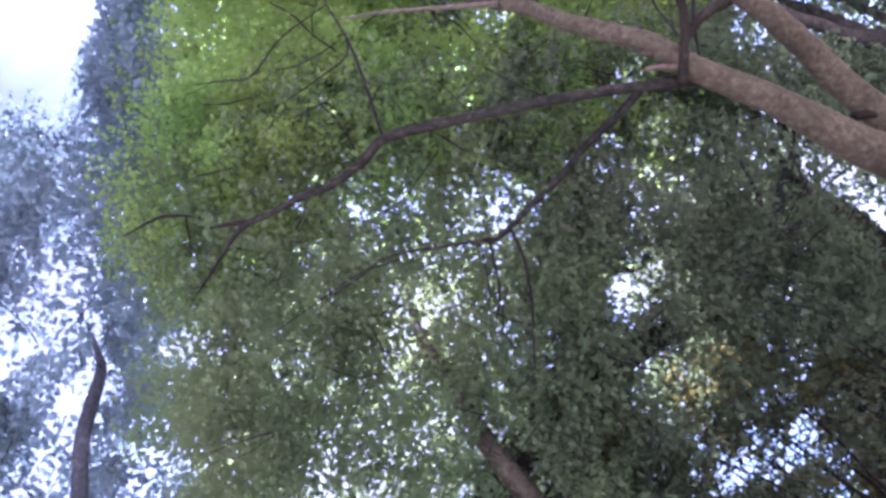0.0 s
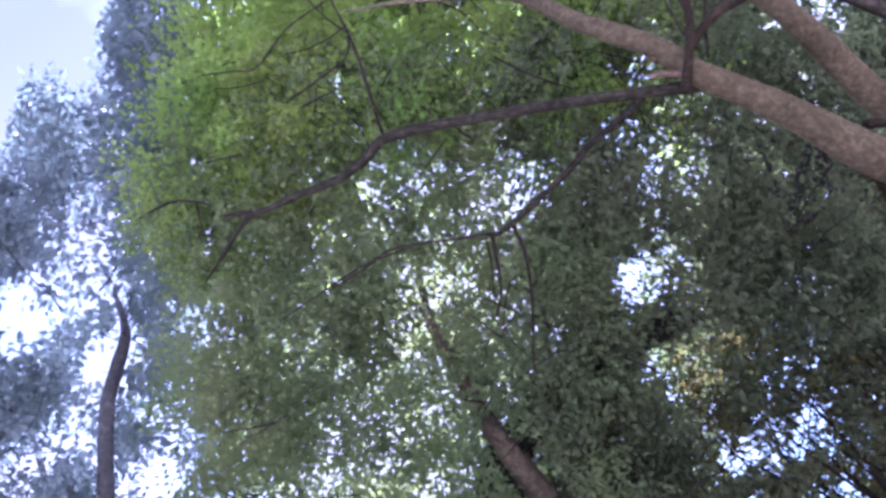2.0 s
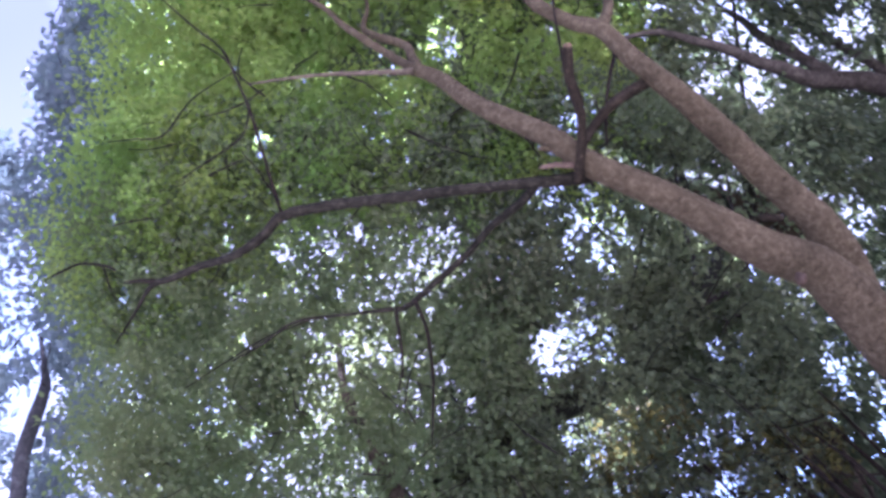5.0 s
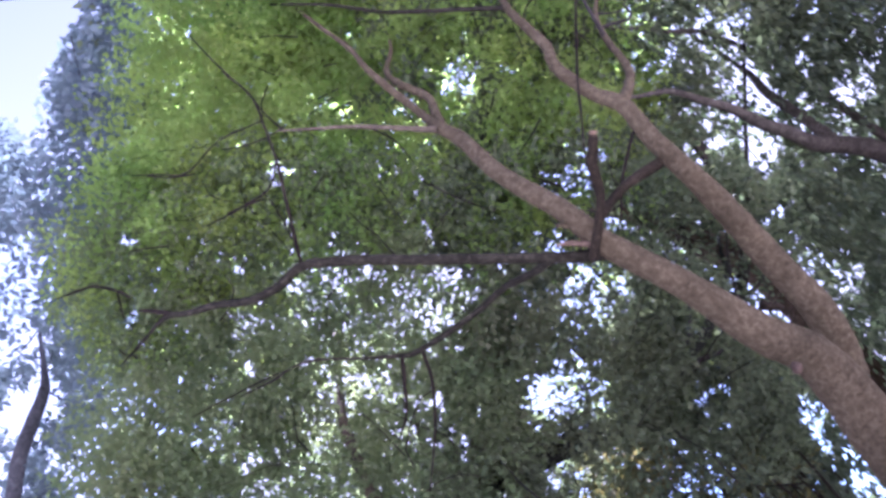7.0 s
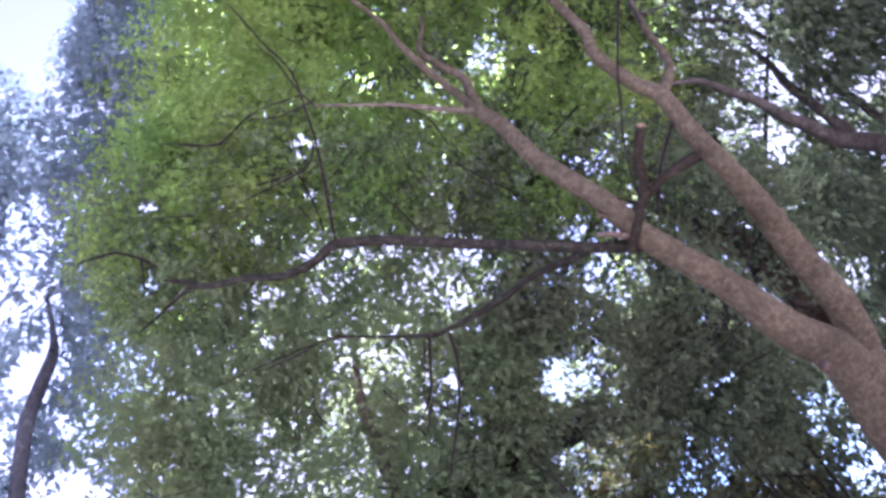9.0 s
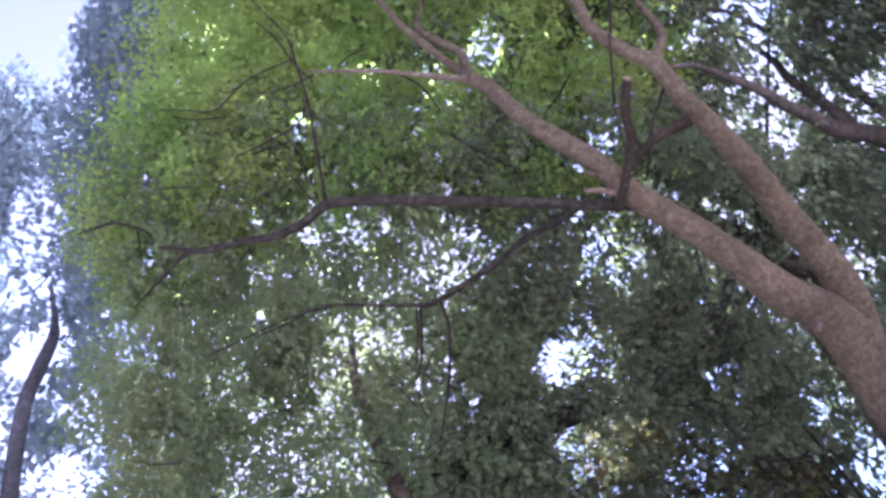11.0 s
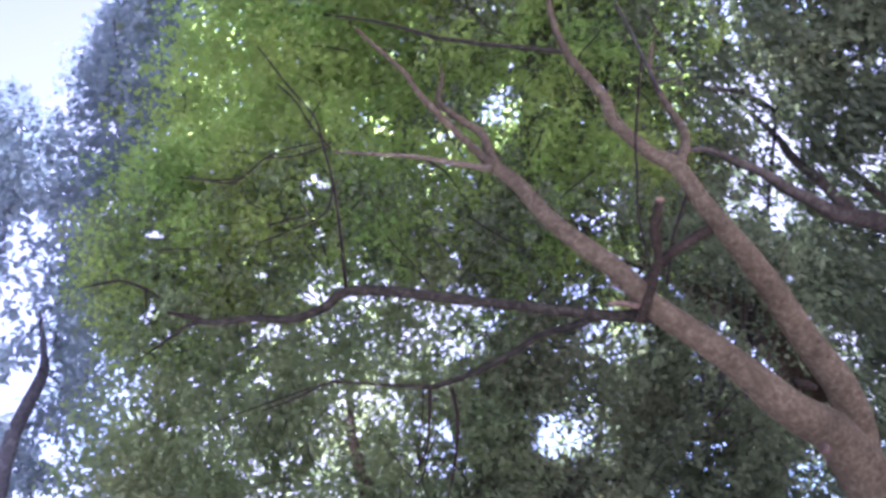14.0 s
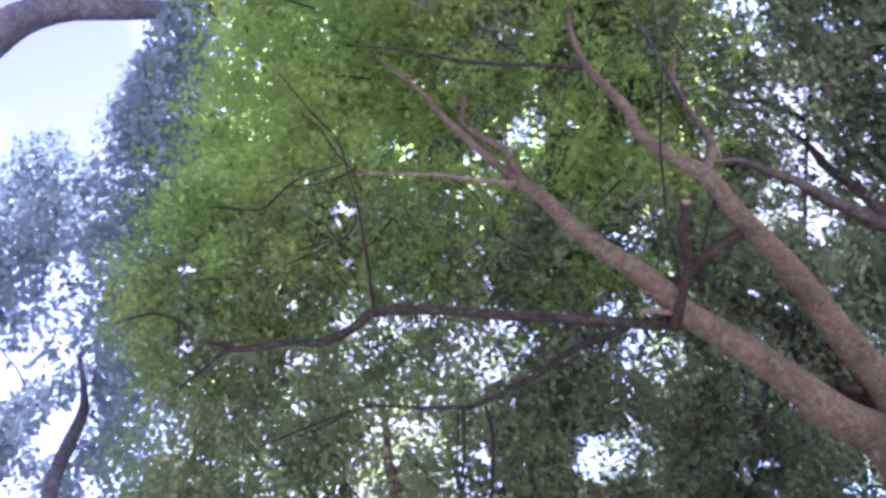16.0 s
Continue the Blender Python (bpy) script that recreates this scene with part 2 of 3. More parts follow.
    quads = (np.arange(n) * 6)[:, None, None] + np.array([[0, 1, 2, 3], [0, 3, 4, 5]])[None]
    return v, quads.reshape(-1, 4)


def fast_mesh(name, v, quads, mat):
    me = bpy.data.meshes.new(name)
    me.vertices.add(len(v))
    me.vertices.foreach_set("co", np.ascontiguousarray(v, np.float32).ravel())
    me.loops.add(quads.size)
    me.loops.foreach_set("vertex_index", np.ascontiguousarray(quads, np.int32).ravel())
    me.polygons.add(len(quads))
    me.polygons.foreach_set("loop_start", np.arange(0, quads.size, 4, dtype=np.int32))
    me.update(calc_edges=True)
    me.materials.append(mat)
    return me


def spray(centres, per, radius, flat=0.5, hang=0.0, size=(0.05, 0.08), slim=0.6, rng=RNG):
    """Leaves in sprays round the centres: places, ways, normals, lengths, widths."""
    n = len(centres) * per
    c = np.repeat(centres, per, 0)
    off = rng.normal(size=(n, 3))
    off /= np.linalg.norm(off, axis=1)[:, None]
    off *= (rng.random(n) ** 0.5)[:, None] * np.repeat(radius, per)[:, None]
    off[:, 2] *= flat
    # sprays tilt their own way
    tilt = np.repeat(rng.normal(size=(len(centres), 2)) * 0.35, per, 0)
    off[:, 2] += off[:, 0] * tilt[:, 0] + off[:, 1] * tilt[:, 1]
    off[:, 2] -= hang * np.repeat(radius, per) * rng.random(n)
    ways = off + rng.normal(size=(n, 3)) * 0.12
    ways[:, 2] -= 0.05 + hang * 0.35
    ways /= np.linalg.norm(ways, axis=1)[:, None] + 1e-9
    normals = rng.normal(size=(n, 3)) * 0.34 + (0, 0, 1)
    lengths = rng.uniform(*size, n)
    return c + off, ways, normals, lengths, lengths * slim * rng.uniform(0.8, 1.2, n)


def crown(name, leaves, mat, parent, label=""):
    v, q = leaf_arrays(*leaves)
    v = v - np.array(parent.matrix_world.translation)
    ob = new(name, fast_mesh(name, v, q, mat))
    ob.parent = parent
    return tagged(ob, label, kind="stuff")


def lumps(p, scale, seed):
    """Smooth noise at many places, about -1 to 1."""
    return np.array([noise.noise(Vector(q) * scale + Vector((seed, seed * 2, 0))) for q in p])


def to_world(u, v, d):
    a = np.array(AHEAD) + u[:, None] * np.array(TO_RIGHT) + v[:, None] * np.array(DOWNWARD)
    return np.array(SPOT) + d[:, None] * a


# Openings in the canopy, as bearings from the standing spot: u, v, half-width, half-height, how open.
GAPS_LEFT = [
    (-0.409, 0.345, 0.05, 0.022, 0.8), (-0.48, 0.192, 0.03, 0.036, 1.0), (-0.567, 0.125, 0.062, 0.05, 0.95), (-0.52, 0.276, 0.034, 0.036, 0.9),
    (-0.405, 0.25, 0.055, 0.024, 0.85), (-0.517, 0.06, 0.04, 0.028, 0.6), (-0.377, -0.199, 0.009, 0.031, 0.95), (-0.387, -0.276, 0.008, 0.01, 0.9), (-0.344, -0.119, 0.01, 0.014, 0.8), (-0.388, -0.135, 0.007, 0.011, 0.6), (-0.403, -0.114, 0.006, 0.01, 0.6), (-0.61, 0.3, 0.05, 0.035, 0.8),
    (-0.467, 0.185, 0.029, 0.033, 0.95), (-0.480, 0.026, 0.034, 0.048, 0.7), (-0.436, 0.333, 0.052, 0.034, 0.95), (-0.490, 0.111, 0.028, 0.034, 0.8), (-0.417, 0.238, 0.024, 0.021, 0.7),
]
GAPS_BUSH = [
    (0.138, 0.266, 0.0171, 0.021, 0.88), (0.191, 0.242, 0.01, 0.0079, 0.88), (0.181, 0.341, 0.0087, 0.0174, 0.94), (0.297, 0.322, 0.0124, 0.0235, 1.0),
    (0.276, 0.364, 0.0179, 0.0207, 0.94), (0.215, 0.385, 0.0272, 0.0123, 0.94), (0.239, 0.368, 0.0123, 0.0204, 0.83), (0.239, 0.341, 0.0258, 0.0095, 0.55),
    (0.208, 0.434, 0.0247, 0.0082, 1.0), (0.264, 0.383, 0.0076, 0.0179, 0.94), (0.26, 0.303, 0.0149, 0.0177, 0.44), (0.329, 0.426, 0.007, 0.0113, 0.99),
    (0.281, 0.439, 0.0098, 0.0077, 0.99), (0.316, 0.449, 0.01, 0.0092, 0.99), (0.364, 0.325, 0.0057, 0.0112, 0.99), (0.24, 0.249, 0.012, 0.0093, 0.66),
    (0.293, 0.284, 0.0169, 0.0135, 0.44), (0.393, 0.322, 0.0098, 0.0112, 0.99), (0.409, 0.351, 0.0127, 0.0127, 0.99), (0.426, 0.362, 0.0107, 0.0086, 0.99),
    (0.198, 0.346, 0.0054, 0.0101, 0.88), (0.323, 0.33, 0.0096, 0.0096, 0.66), (0.305, 0.36, 0.0097, 0.0137, 0.77), (0.306, 0.204, 0.0135, 0.0067, 0.88),
]
# open sky behind the bush
BEHIND_BUSH = [(0.275, 0.315, 0.095, 0.09, 0.97), (0.3, 0.37, 0.08, 0.06, 0.9)]
GAPS_RIGHT = [
    (0.307, 0.159, 0.019, 0.011, 1.0), (0.412, 0.012, 0.0135, 0.0188, 0.7), (0.468, 0.03, 0.0097, 0.0203, 0.75), (0.265, -0.357, 0.018, 0.018, 0.8),
    (0.358, -0.354, 0.0195, 0.0135, 0.8), (0.339, -0.051, 0.0112, 0.0218, 0.85), (0.296, 0.071, 0.009, 0.028, 0.85), (0.347, 0.074, 0.012, 0.017, 0.9),
    (0.349, 0.046, 0.004, 0.012, 0.8), (0.327, 0.1, 0.014, 0.005, 0.8), (0.304, -0.113, 0.0195, 0.0218, 0.95), (0.363, -0.104, 0.021, 0.0263, 0.95),
    (0.328, -0.178, 0.015, 0.015, 0.6), (0.367, -0.163, 0.015, 0.0173, 0.75), (0.341, -0.242, 0.009, 0.03, 0.85), (0.346, -0.213, 0.011, 0.015, 0.7),
    (0.27, -0.155, 0.02, 0.007, 0.8), (0.226, -0.188, 0.011, 0.015, 0.9), (0.239, -0.21, 0.007, 0.017, 0.8), (0.222, -0.233, 0.014, 0.01, 0.8),
    (0.231, -0.108, 0.012, 0.013, 0.7), (0.417, -0.215, 0.007, 0.025, 0.95), (0.458, -0.188, 0.006, 0.02, 0.85), (0.478, -0.175, 0.007, 0.029, 0.85),
    (0.473, -0.143, 0.005, 0.02, 0.85), (0.407, -0.148, 0.006, 0.011, 0.8), (0.433, -0.151, 0.004, 0.01, 0.8), (0.409, -0.173, 0.01, 0.013, 0.5),
    (0.434, 0.212, 0.012, 0.0218, 0.85), (0.423, 0.187, 0.01, 0.01, 0.7), (0.49, 0.272, 0.0195, 0.0195, 0.9), (0.296, -0.272, 0.011, 0.015, 0.95),
    (0.298, -0.312, 0.016, 0.018, 0.8), (0.336, -0.323, 0.011, 0.009, 0.9), (0.426, -0.293, 0.006, 0.022, 0.9), (0.448, -0.305, 0.009, 0.022, 0.8),
    (0.211, -0.268, 0.011, 0.014, 0.8), (0.248, -0.211, 0.008, 0.015, 0.8),
]
GAPS_LOW = [
    (0.478, 0.259, 0.02, 0.02, 0.43), (0.199, 0.228, 0.024, 0.017, 0.28), (0.135, 0.27, 0.029, 0.015, 0.28),
    (0.26, 0.279, 0.025, 0.015, 0.3), (-0.112, 0.278, 0.026, 0.015, 0.32), (-0.203, 0.3, 0.041, 0.019, 0.32),
    (-0.047, 0.287, 0.034, 0.014, 0.32), (0.086, 0.234, 0.024, 0.014, 0.28), (0.255, 0.364, 0.025, 0.025, 0.3),
    (0.327, 0.328, 0.022, 0.017, 0.3),
]
GAPS_MID = [
    (0.151, 0.048, 0.021, 0.017, 0.82), (0.128, 0.172, 0.026, 0.025, 1.0), (0.175, 0.18, 0.034, 0.016, 1.0),
    (-0.074, 0.155, 0.032, 0.025, 0.6), (0.028, -0.201, 0.03, 0.02, 0.6), (-0.171, 0.045, 0.014, 0.016, 1.0),
    (-0.14, 0.04, 0.04, 0.036, 0.48), (-0.11, 0.085, 0.034, 0.028, 0.48), (-0.209, 0.092, 0.021, 0.015, 0.8),
    (-0.436, 0.333, 0.045, 0.028, 0.75), (-0.003, 0.005, 0.022, 0.03, 0.8), (-0.1, 0.008, 0.045, 0.03, 0.38), (0.134, -0.076, 0.03, 0.015, 0.66), (0.195, -0.029, 0.016, 0.012, 0.8),
]


def with_sparkles(openings, each, seed):
    """Each opening with small ragged ones scattered round it."""
    dice, out = random.Random(seed), list(openings)
    for a, b, ru, rv, most in openings:
        for k in range(each):
            turn, far, small = dice.uniform(0, 6.28), dice.uniform(1.25, 2.9), dice.uniform(0.16, 0.42)
            size = small * math.sqrt(ru * rv)
            out.append((a + far * ru * math.cos(turn), b + far * rv * math.sin(turn), size * dice.uniform(0.8, 1.3), size * dice.uniform(0.8, 1.3), most))
    return out


def pinholes(count, box, seed):
    """Small openings scattered over a stretch of the canopy."""
    dice = random.Random(seed)
    return [(dice.uniform(box[0], box[1]), dice.uniform(box[2], box[3]), dice.uniform(0.003, 0.008), dice.uniform(0.003, 0.008), 1.0) for k in range(count)]


SPARKS = pinholes(130, (-0.36, 0.02, -0.02, 0.34), 4) + pinholes(120, (0.0, 0.36, -0.06, 0.34), 5) + pinholes(140, (-0.22, 0.2, -0.34, -0.02), 6)
GAPS_MID, GAPS_LOW, GAPS_RIGHT = with_sparkles(GAPS_MID, 4, 1), with_sparkles(GAPS_LOW, 3, 2), with_sparkles(GAPS_RIGHT, 3, 3)
GAPS_BUSH = with_sparkles(GAPS_BUSH, 2, 7)


def open_share(u, v, wobble, openings):
    """How open the canopy is along a bearing, 0 to 1. The edges of the openings are ragged."""
    share = np.zeros(len(u))
    bu = u + 0.009 * np.sin(63 * v + 3 * np.sin(49 * u)) + 0.004 * np.sin(151 * v + 2 * np.sin(133 * u))
    bv = v + 0.009 * np.sin(71 * u + 3 * np.sin(43 * v)) + 0.004 * np.sin(163 * u + 2 * np.sin(121 * v))
    for a, b, ru, rv, most in openings:
        at = np.nonzero((np.abs(bu - a) < 2 * ru) & (np.abs(bv - b) < 2 * rv))[0]
        far = np.sqrt(((bu[at] - a) / ru) ** 2 + ((bv[at] - b) / rv) ** 2) + wobble[at] * 0.35
        share[at] = np.maximum(share[at], 0.97 * most * np.clip((1.25 - far) / 0.3, 0, 1))
    return share


VIEWS = [np.array(SPOT), np.array((-0.75, 0.32, 1.37)), np.array((-0.25, -0.25, 1.93))]


def bearings_of(places, spot):
    """The bearings of places from a spot, and how deep they lie."""
    off = places - np.array(spot)
    deep = off @ np.array(AHEAD)
    return off @ np.array(TO_RIGHT) / deep, off @ np.array(DOWNWARD) / deep, deep


def before_limbs(places):
    """Which leaves hang close before a bare limb."""
    gone = np.zeros(len(places), bool)
    for view in VIEWS:
        u, v, deep = bearings_of(places, view)
        for line, bare in BARE:
            lu, lv, depth = bearings_of(line[:, :3], view)
            near = np.nonzero((u > lu.min() - 0.03) & (u < lu.max() + 0.03) & (v > lv.min() - 0.03) & (v < lv.max() + 0.03) & (deep < depth.max() + 0.1))[0]
            for a, b, d, r in zip(lu, lv, depth, line[:, 3]):
                reach = (r + 0.05) / d
                hit = near[((u[near] - a) ** 2 + (v[near] - b) ** 2 < reach**2) & (deep[near] < d + 0.05)]
                gone[hit] |= RNG.random(len(hit)) < bare
    return gone


# ---- setting ----
def build_ground():
    n, reach = 60, 600.0
    grid = np.sign(np.linspace(-1, 1, n)) * np.abs(np.linspace(-1, 1, n)) ** 3 * reach
    verts = [(x, y, 0.05 * noise.noise(Vector((x * 0.4, y * 0.4, 0)))) for y in grid for x in grid]
    faces = [(j * n + i, j * n + i + 1, (j + 1) * n + i + 1, (j + 1) * n + i) for j in range(n - 1) for i in range(n - 1)]
    ob = mesh_object("ground", verts, faces, ground_material())
    tagged(ob, "unseen ground made pale to bounce sunlight up under the trees", "ground", kind="structure")


build_ground()

# ---- the two-stemmed tree overhead ----
main_tree = thing("tree", (0.9, 6.1, 0), "two-stemmed tree with mottled tan-brown bark and bright green leaves", "tree")


def limb(name, points, mat=BARK_MAIN, label="", parent=main_tree, **more):
    return tube(name, [(x, y, z, r * 0.69) for x, y, z, r in points], mat, parent, label, **more)


MAIN = [
    (0.90, 6.00, -0.10, 0.300), (0.91, 5.72, 0.70, 0.270), (0.95, 5.25, 1.69, 0.255), (1.00, 4.81, 2.53, 0.212), (1.02, 4.44, 2.97, 0.168),
    (0.88, 4.17, 3.18, 0.138), (0.75, 3.85, 3.48, 0.104), (0.64, 3.65, 3.69, 0.093), (0.58, 3.53, 3.81, 0.087),
    (0.55, 3.43, 4.00, 0.077), (0.46, 3.37, 4.39, 0.066), (0.46, 3.40, 4.76, 0.058), (0.41, 3.41, 5.00, 0.05),
]
limb("trunk", MAIN, sides=28, rough=0.05, step=0.035)
limb("stem", [
    (1.00, 4.90, 2.66, 0.060), (1.19, 4.825, 2.98, 0.130), (1.26, 4.585, 3.22, 0.130), (1.25, 4.315, 3.54, 0.114), (1.22, 4.035, 3.73, 0.102),
    (1.195, 3.84, 3.90, 0.086), (1.18, 3.71, 4.13, 0.077), (1.21, 3.64, 4.39, 0.065), (1.16, 3.63, 4.58, 0.058), (1.14, 3.59, 4.85, 0.052),
    (1.20, 3.59, 5.02, 0.047), (1.23, 3.61, 5.25, 0.042), (1.27, 3.63, 5.54, 0.036), (1.45, 3.75, 6.02, 0.03), (1.79, 3.90, 6.61, 0.024), (1.95, 4.0, 7.3, 0.014)], sides=24, rough=0.05, step=0.035)
limb("leader", [(0.434, 3.397, 4.907, 0.046), (0.478, 3.465, 5.107, 0.042), (0.521, 3.524, 5.299, 0.038), (0.466, 3.522, 5.542, 0.034),
    (0.472, 3.579, 5.771, 0.027), (0.625, 3.691, 6.056, 0.017), (0.763, 3.832, 6.559, 0.008)], sides=14)
limb("leader", [(0.424, 3.407, 4.929, 0.040), (0.414, 3.476, 5.283, 0.034), (0.390, 3.434, 5.523, 0.033), (0.385, 3.457, 5.777, 0.029),
    (0.403, 3.478, 6.060, 0.024), (0.373, 3.514, 6.497, 0.021), (0.354, 3.514, 6.817, 0.018), (0.355, 3.534, 7.108, 0.014), (0.277, 3.557, 7.581, 0.006)], sides=14)
limb("side_limb", [(1.217, 3.627, 4.393, 0.050), (1.347, 3.698, 4.513, 0.044), (1.441, 3.757, 4.658, 0.035), (1.541, 3.846, 4.995, 0.030),
    (1.697, 3.979, 5.336, 0.022), (2.016, 4.202, 5.746, 0.014)], sides=14)
limb("cross_limb", [(0.613, 3.599, 3.916, 0.034), (0.799, 3.648, 3.995, 0.036), (0.933, 3.643, 3.998, 0.039), (1.147, 3.786, 4.056, 0.044)], BARK_STUB, sides=14)
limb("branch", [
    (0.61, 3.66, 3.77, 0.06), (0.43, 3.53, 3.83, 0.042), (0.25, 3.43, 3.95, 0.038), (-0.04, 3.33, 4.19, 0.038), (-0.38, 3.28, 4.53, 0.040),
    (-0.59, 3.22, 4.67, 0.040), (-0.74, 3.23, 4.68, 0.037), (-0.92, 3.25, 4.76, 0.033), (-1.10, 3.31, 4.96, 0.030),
    (-1.28, 3.33, 5.09, 0.027), (-1.40, 3.37, 5.22, 0.024), (-1.52, 3.45, 5.32, 0.018), (-1.66, 3.56, 5.42, 0.015), (-1.80, 3.66, 5.51, 0.012), (-1.98, 3.78, 5.62, 0.006)], BARK_BACKLIT, "long bare grey-brown branch with a bend", sides=16, rough=0.07, wander=0.25, bare=1.0)
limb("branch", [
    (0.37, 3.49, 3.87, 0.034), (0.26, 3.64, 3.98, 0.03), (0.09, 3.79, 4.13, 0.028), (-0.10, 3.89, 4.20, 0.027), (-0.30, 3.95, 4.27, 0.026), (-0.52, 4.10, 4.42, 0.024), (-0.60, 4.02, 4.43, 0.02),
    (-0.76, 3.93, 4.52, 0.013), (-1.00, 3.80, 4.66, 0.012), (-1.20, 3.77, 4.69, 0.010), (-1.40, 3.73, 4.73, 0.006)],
    BARK_BACKLIT, sides=12, rough=0.07, wander=0.3, bare=1.0)
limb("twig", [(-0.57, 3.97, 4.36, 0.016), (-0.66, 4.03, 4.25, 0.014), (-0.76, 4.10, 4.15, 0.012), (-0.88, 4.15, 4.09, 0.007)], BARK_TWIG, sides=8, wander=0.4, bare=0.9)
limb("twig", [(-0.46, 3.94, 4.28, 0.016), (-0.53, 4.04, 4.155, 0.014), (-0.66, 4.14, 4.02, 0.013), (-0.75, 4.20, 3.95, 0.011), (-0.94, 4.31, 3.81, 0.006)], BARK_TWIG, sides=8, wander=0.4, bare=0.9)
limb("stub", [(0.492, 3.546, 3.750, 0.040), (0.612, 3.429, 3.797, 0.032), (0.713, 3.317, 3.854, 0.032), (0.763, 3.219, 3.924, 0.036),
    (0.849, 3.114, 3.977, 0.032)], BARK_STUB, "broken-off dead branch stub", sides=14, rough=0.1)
limb("cut_end", [(0.845, 3.119, 3.975, 0.030), (0.856, 3.105, 3.983, 0.027)], CUT_WOOD, "pale broken wood", parent=main_tree, sides=12)
limb("snag", [(0.542, 3.510, 3.784, 0.024), (0.485, 3.461, 3.823, 0.020), (0.446, 3.432, 3.843, 0.017), (0.406, 3.412, 3.858, 0.009)], BARK_UMBER, sides=10, rough=0.16)
limb("snag", [(0.535, 3.482, 3.915, 0.026), (0.491, 3.423, 3.930, 0.020), (0.471, 3.407, 3.937, 0.010)], BARK_MAIN, sides=10, rough=0.16)
limb("scar", [(0.991, 4.142, 3.278, 0.030), (0.984, 4.098, 3.239, 0.036), (0.999, 4.092, 3.213, 0.034), (1.036, 4.128, 3.185, 0.02)], BARK_STUB, "dark healed scar in the fork", sides=12, rough=0.2)
limb("knot", [(0.886, 4.211, 2.960, 0.015), (0.869, 4.176, 2.946, 0.034), (0.859, 4.153, 2.924, 0.032), (0.863, 4.154, 2.906, 0.015)], BARK_UMBER, "dark knot in the bark", sides=12, rough=0.25)
limb("branch", [(0.404, 3.377, 4.908, 0.028), (0.260, 3.284, 5.012, 0.021), (0.091, 3.187, 5.146, 0.017), (-0.052, 3.075, 5.192, 0.013), (-0.245, 2.986, 5.319, 0.007)], BARK_RED, sides=12)
limb("branch", [(1.269, 3.635, 5.523, 0.026), (1.098, 3.585, 5.705, 0.022), (0.905, 3.553, 5.932, 0.021), (0.723, 3.526, 6.173, 0.019),
    (0.598, 3.495, 6.400, 0.017), (0.452, 3.432, 6.576, 0.014), (0.226, 3.379, 6.851, 0.010)], BARK_BACKLIT, sides=12, wander=0.4)
TWIGS = [
    [(-1.385, 3.360, 5.212, 0.028), (-1.460, 3.352, 5.310, 0.023), (-1.540, 3.350, 5.400, 0.014)],
    [(-1.545, 3.340, 5.520, 0.011), (-1.579, 3.337, 5.608, 0.015), (-1.699, 3.324, 5.785, 0.015), (-1.820, 3.325, 5.870, 0.013), (-1.960, 3.325, 5.945, 0.005)],
    [(-1.600, 3.337, 5.620, 0.012), (-1.665, 3.440, 5.640, 0.011), (-1.730, 3.540, 5.660, 0.005)],
    [(-0.609, 4.176, 4.518, 0.010), (-0.704, 4.291, 4.443, 0.008), (-0.829, 4.446, 4.388, 0.006)],
    [(0.134, 3.230, 5.132, 0.009), (0.198, 3.362, 5.063, 0.009), (0.200, 3.502, 4.968, 0.005)],
    [(-0.594, 3.217, 4.669, 0.016), (-0.463, 3.042, 4.827, 0.015), (-0.349, 2.933, 5.022, 0.013), (-0.274, 2.866, 5.229, 0.012),
     (-0.214, 2.762, 5.375, 0.010), (-0.234, 2.631, 5.545, 0.009), (-0.244, 2.480, 5.745, 0.005)],
    [(-0.316, 2.921, 5.087, 0.008), (-0.431, 2.866, 4.878, 0.009), (-0.592, 2.840, 4.876, 0.009), (-0.791, 2.818, 4.920, 0.006)],
    [(-0.254, 2.839, 5.272, 0.007), (-0.513, 2.906, 5.479, 0.008), (-0.770, 2.970, 5.542, 0.009), (-0.888, 2.912, 5.615, 0.008), (-1.006, 2.855, 5.699, 0.005)],
    [(-0.780, 3.273, 5.425, 0.009), (-0.684, 3.291, 5.393, 0.009), (-0.577, 3.323, 5.366, 0.008)],
    [(-1.046, 3.209, 6.094, 0.006), (-0.947, 3.268, 6.012, 0.008), (-0.819, 3.317, 5.941, 0.009)],
    [(-0.602, 3.319, 5.953, 0.006), (-0.484, 3.370, 5.894, 0.009), (-0.335, 3.402, 5.846, 0.009), (-0.217, 3.423, 5.839, 0.010)],
    [(-0.286, 3.191, 6.308, 0.008), (-0.256, 3.281, 6.178, 0.010), (-0.266, 3.392, 6.038, 0.010), (-0.247, 3.503, 5.888, 0.011)],
    [(-1.405, 3.313, 5.805, 0.006), (-1.308, 3.351, 5.750, 0.008), (-1.213, 3.390, 5.691, 0.008)],
    [(-0.968, 4.005, 4.779, 0.009), (-1.168, 3.798, 4.728, 0.008), (-1.376, 3.779, 4.788, 0.008), (-1.728, 3.782, 4.903, 0.005)],
    [(-0.028, 2.688, 6.998, 0.008), (0.081, 2.826, 6.827, 0.010), (0.179, 2.915, 6.706, 0.011)],
]
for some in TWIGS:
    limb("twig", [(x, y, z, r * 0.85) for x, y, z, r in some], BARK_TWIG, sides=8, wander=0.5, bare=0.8)
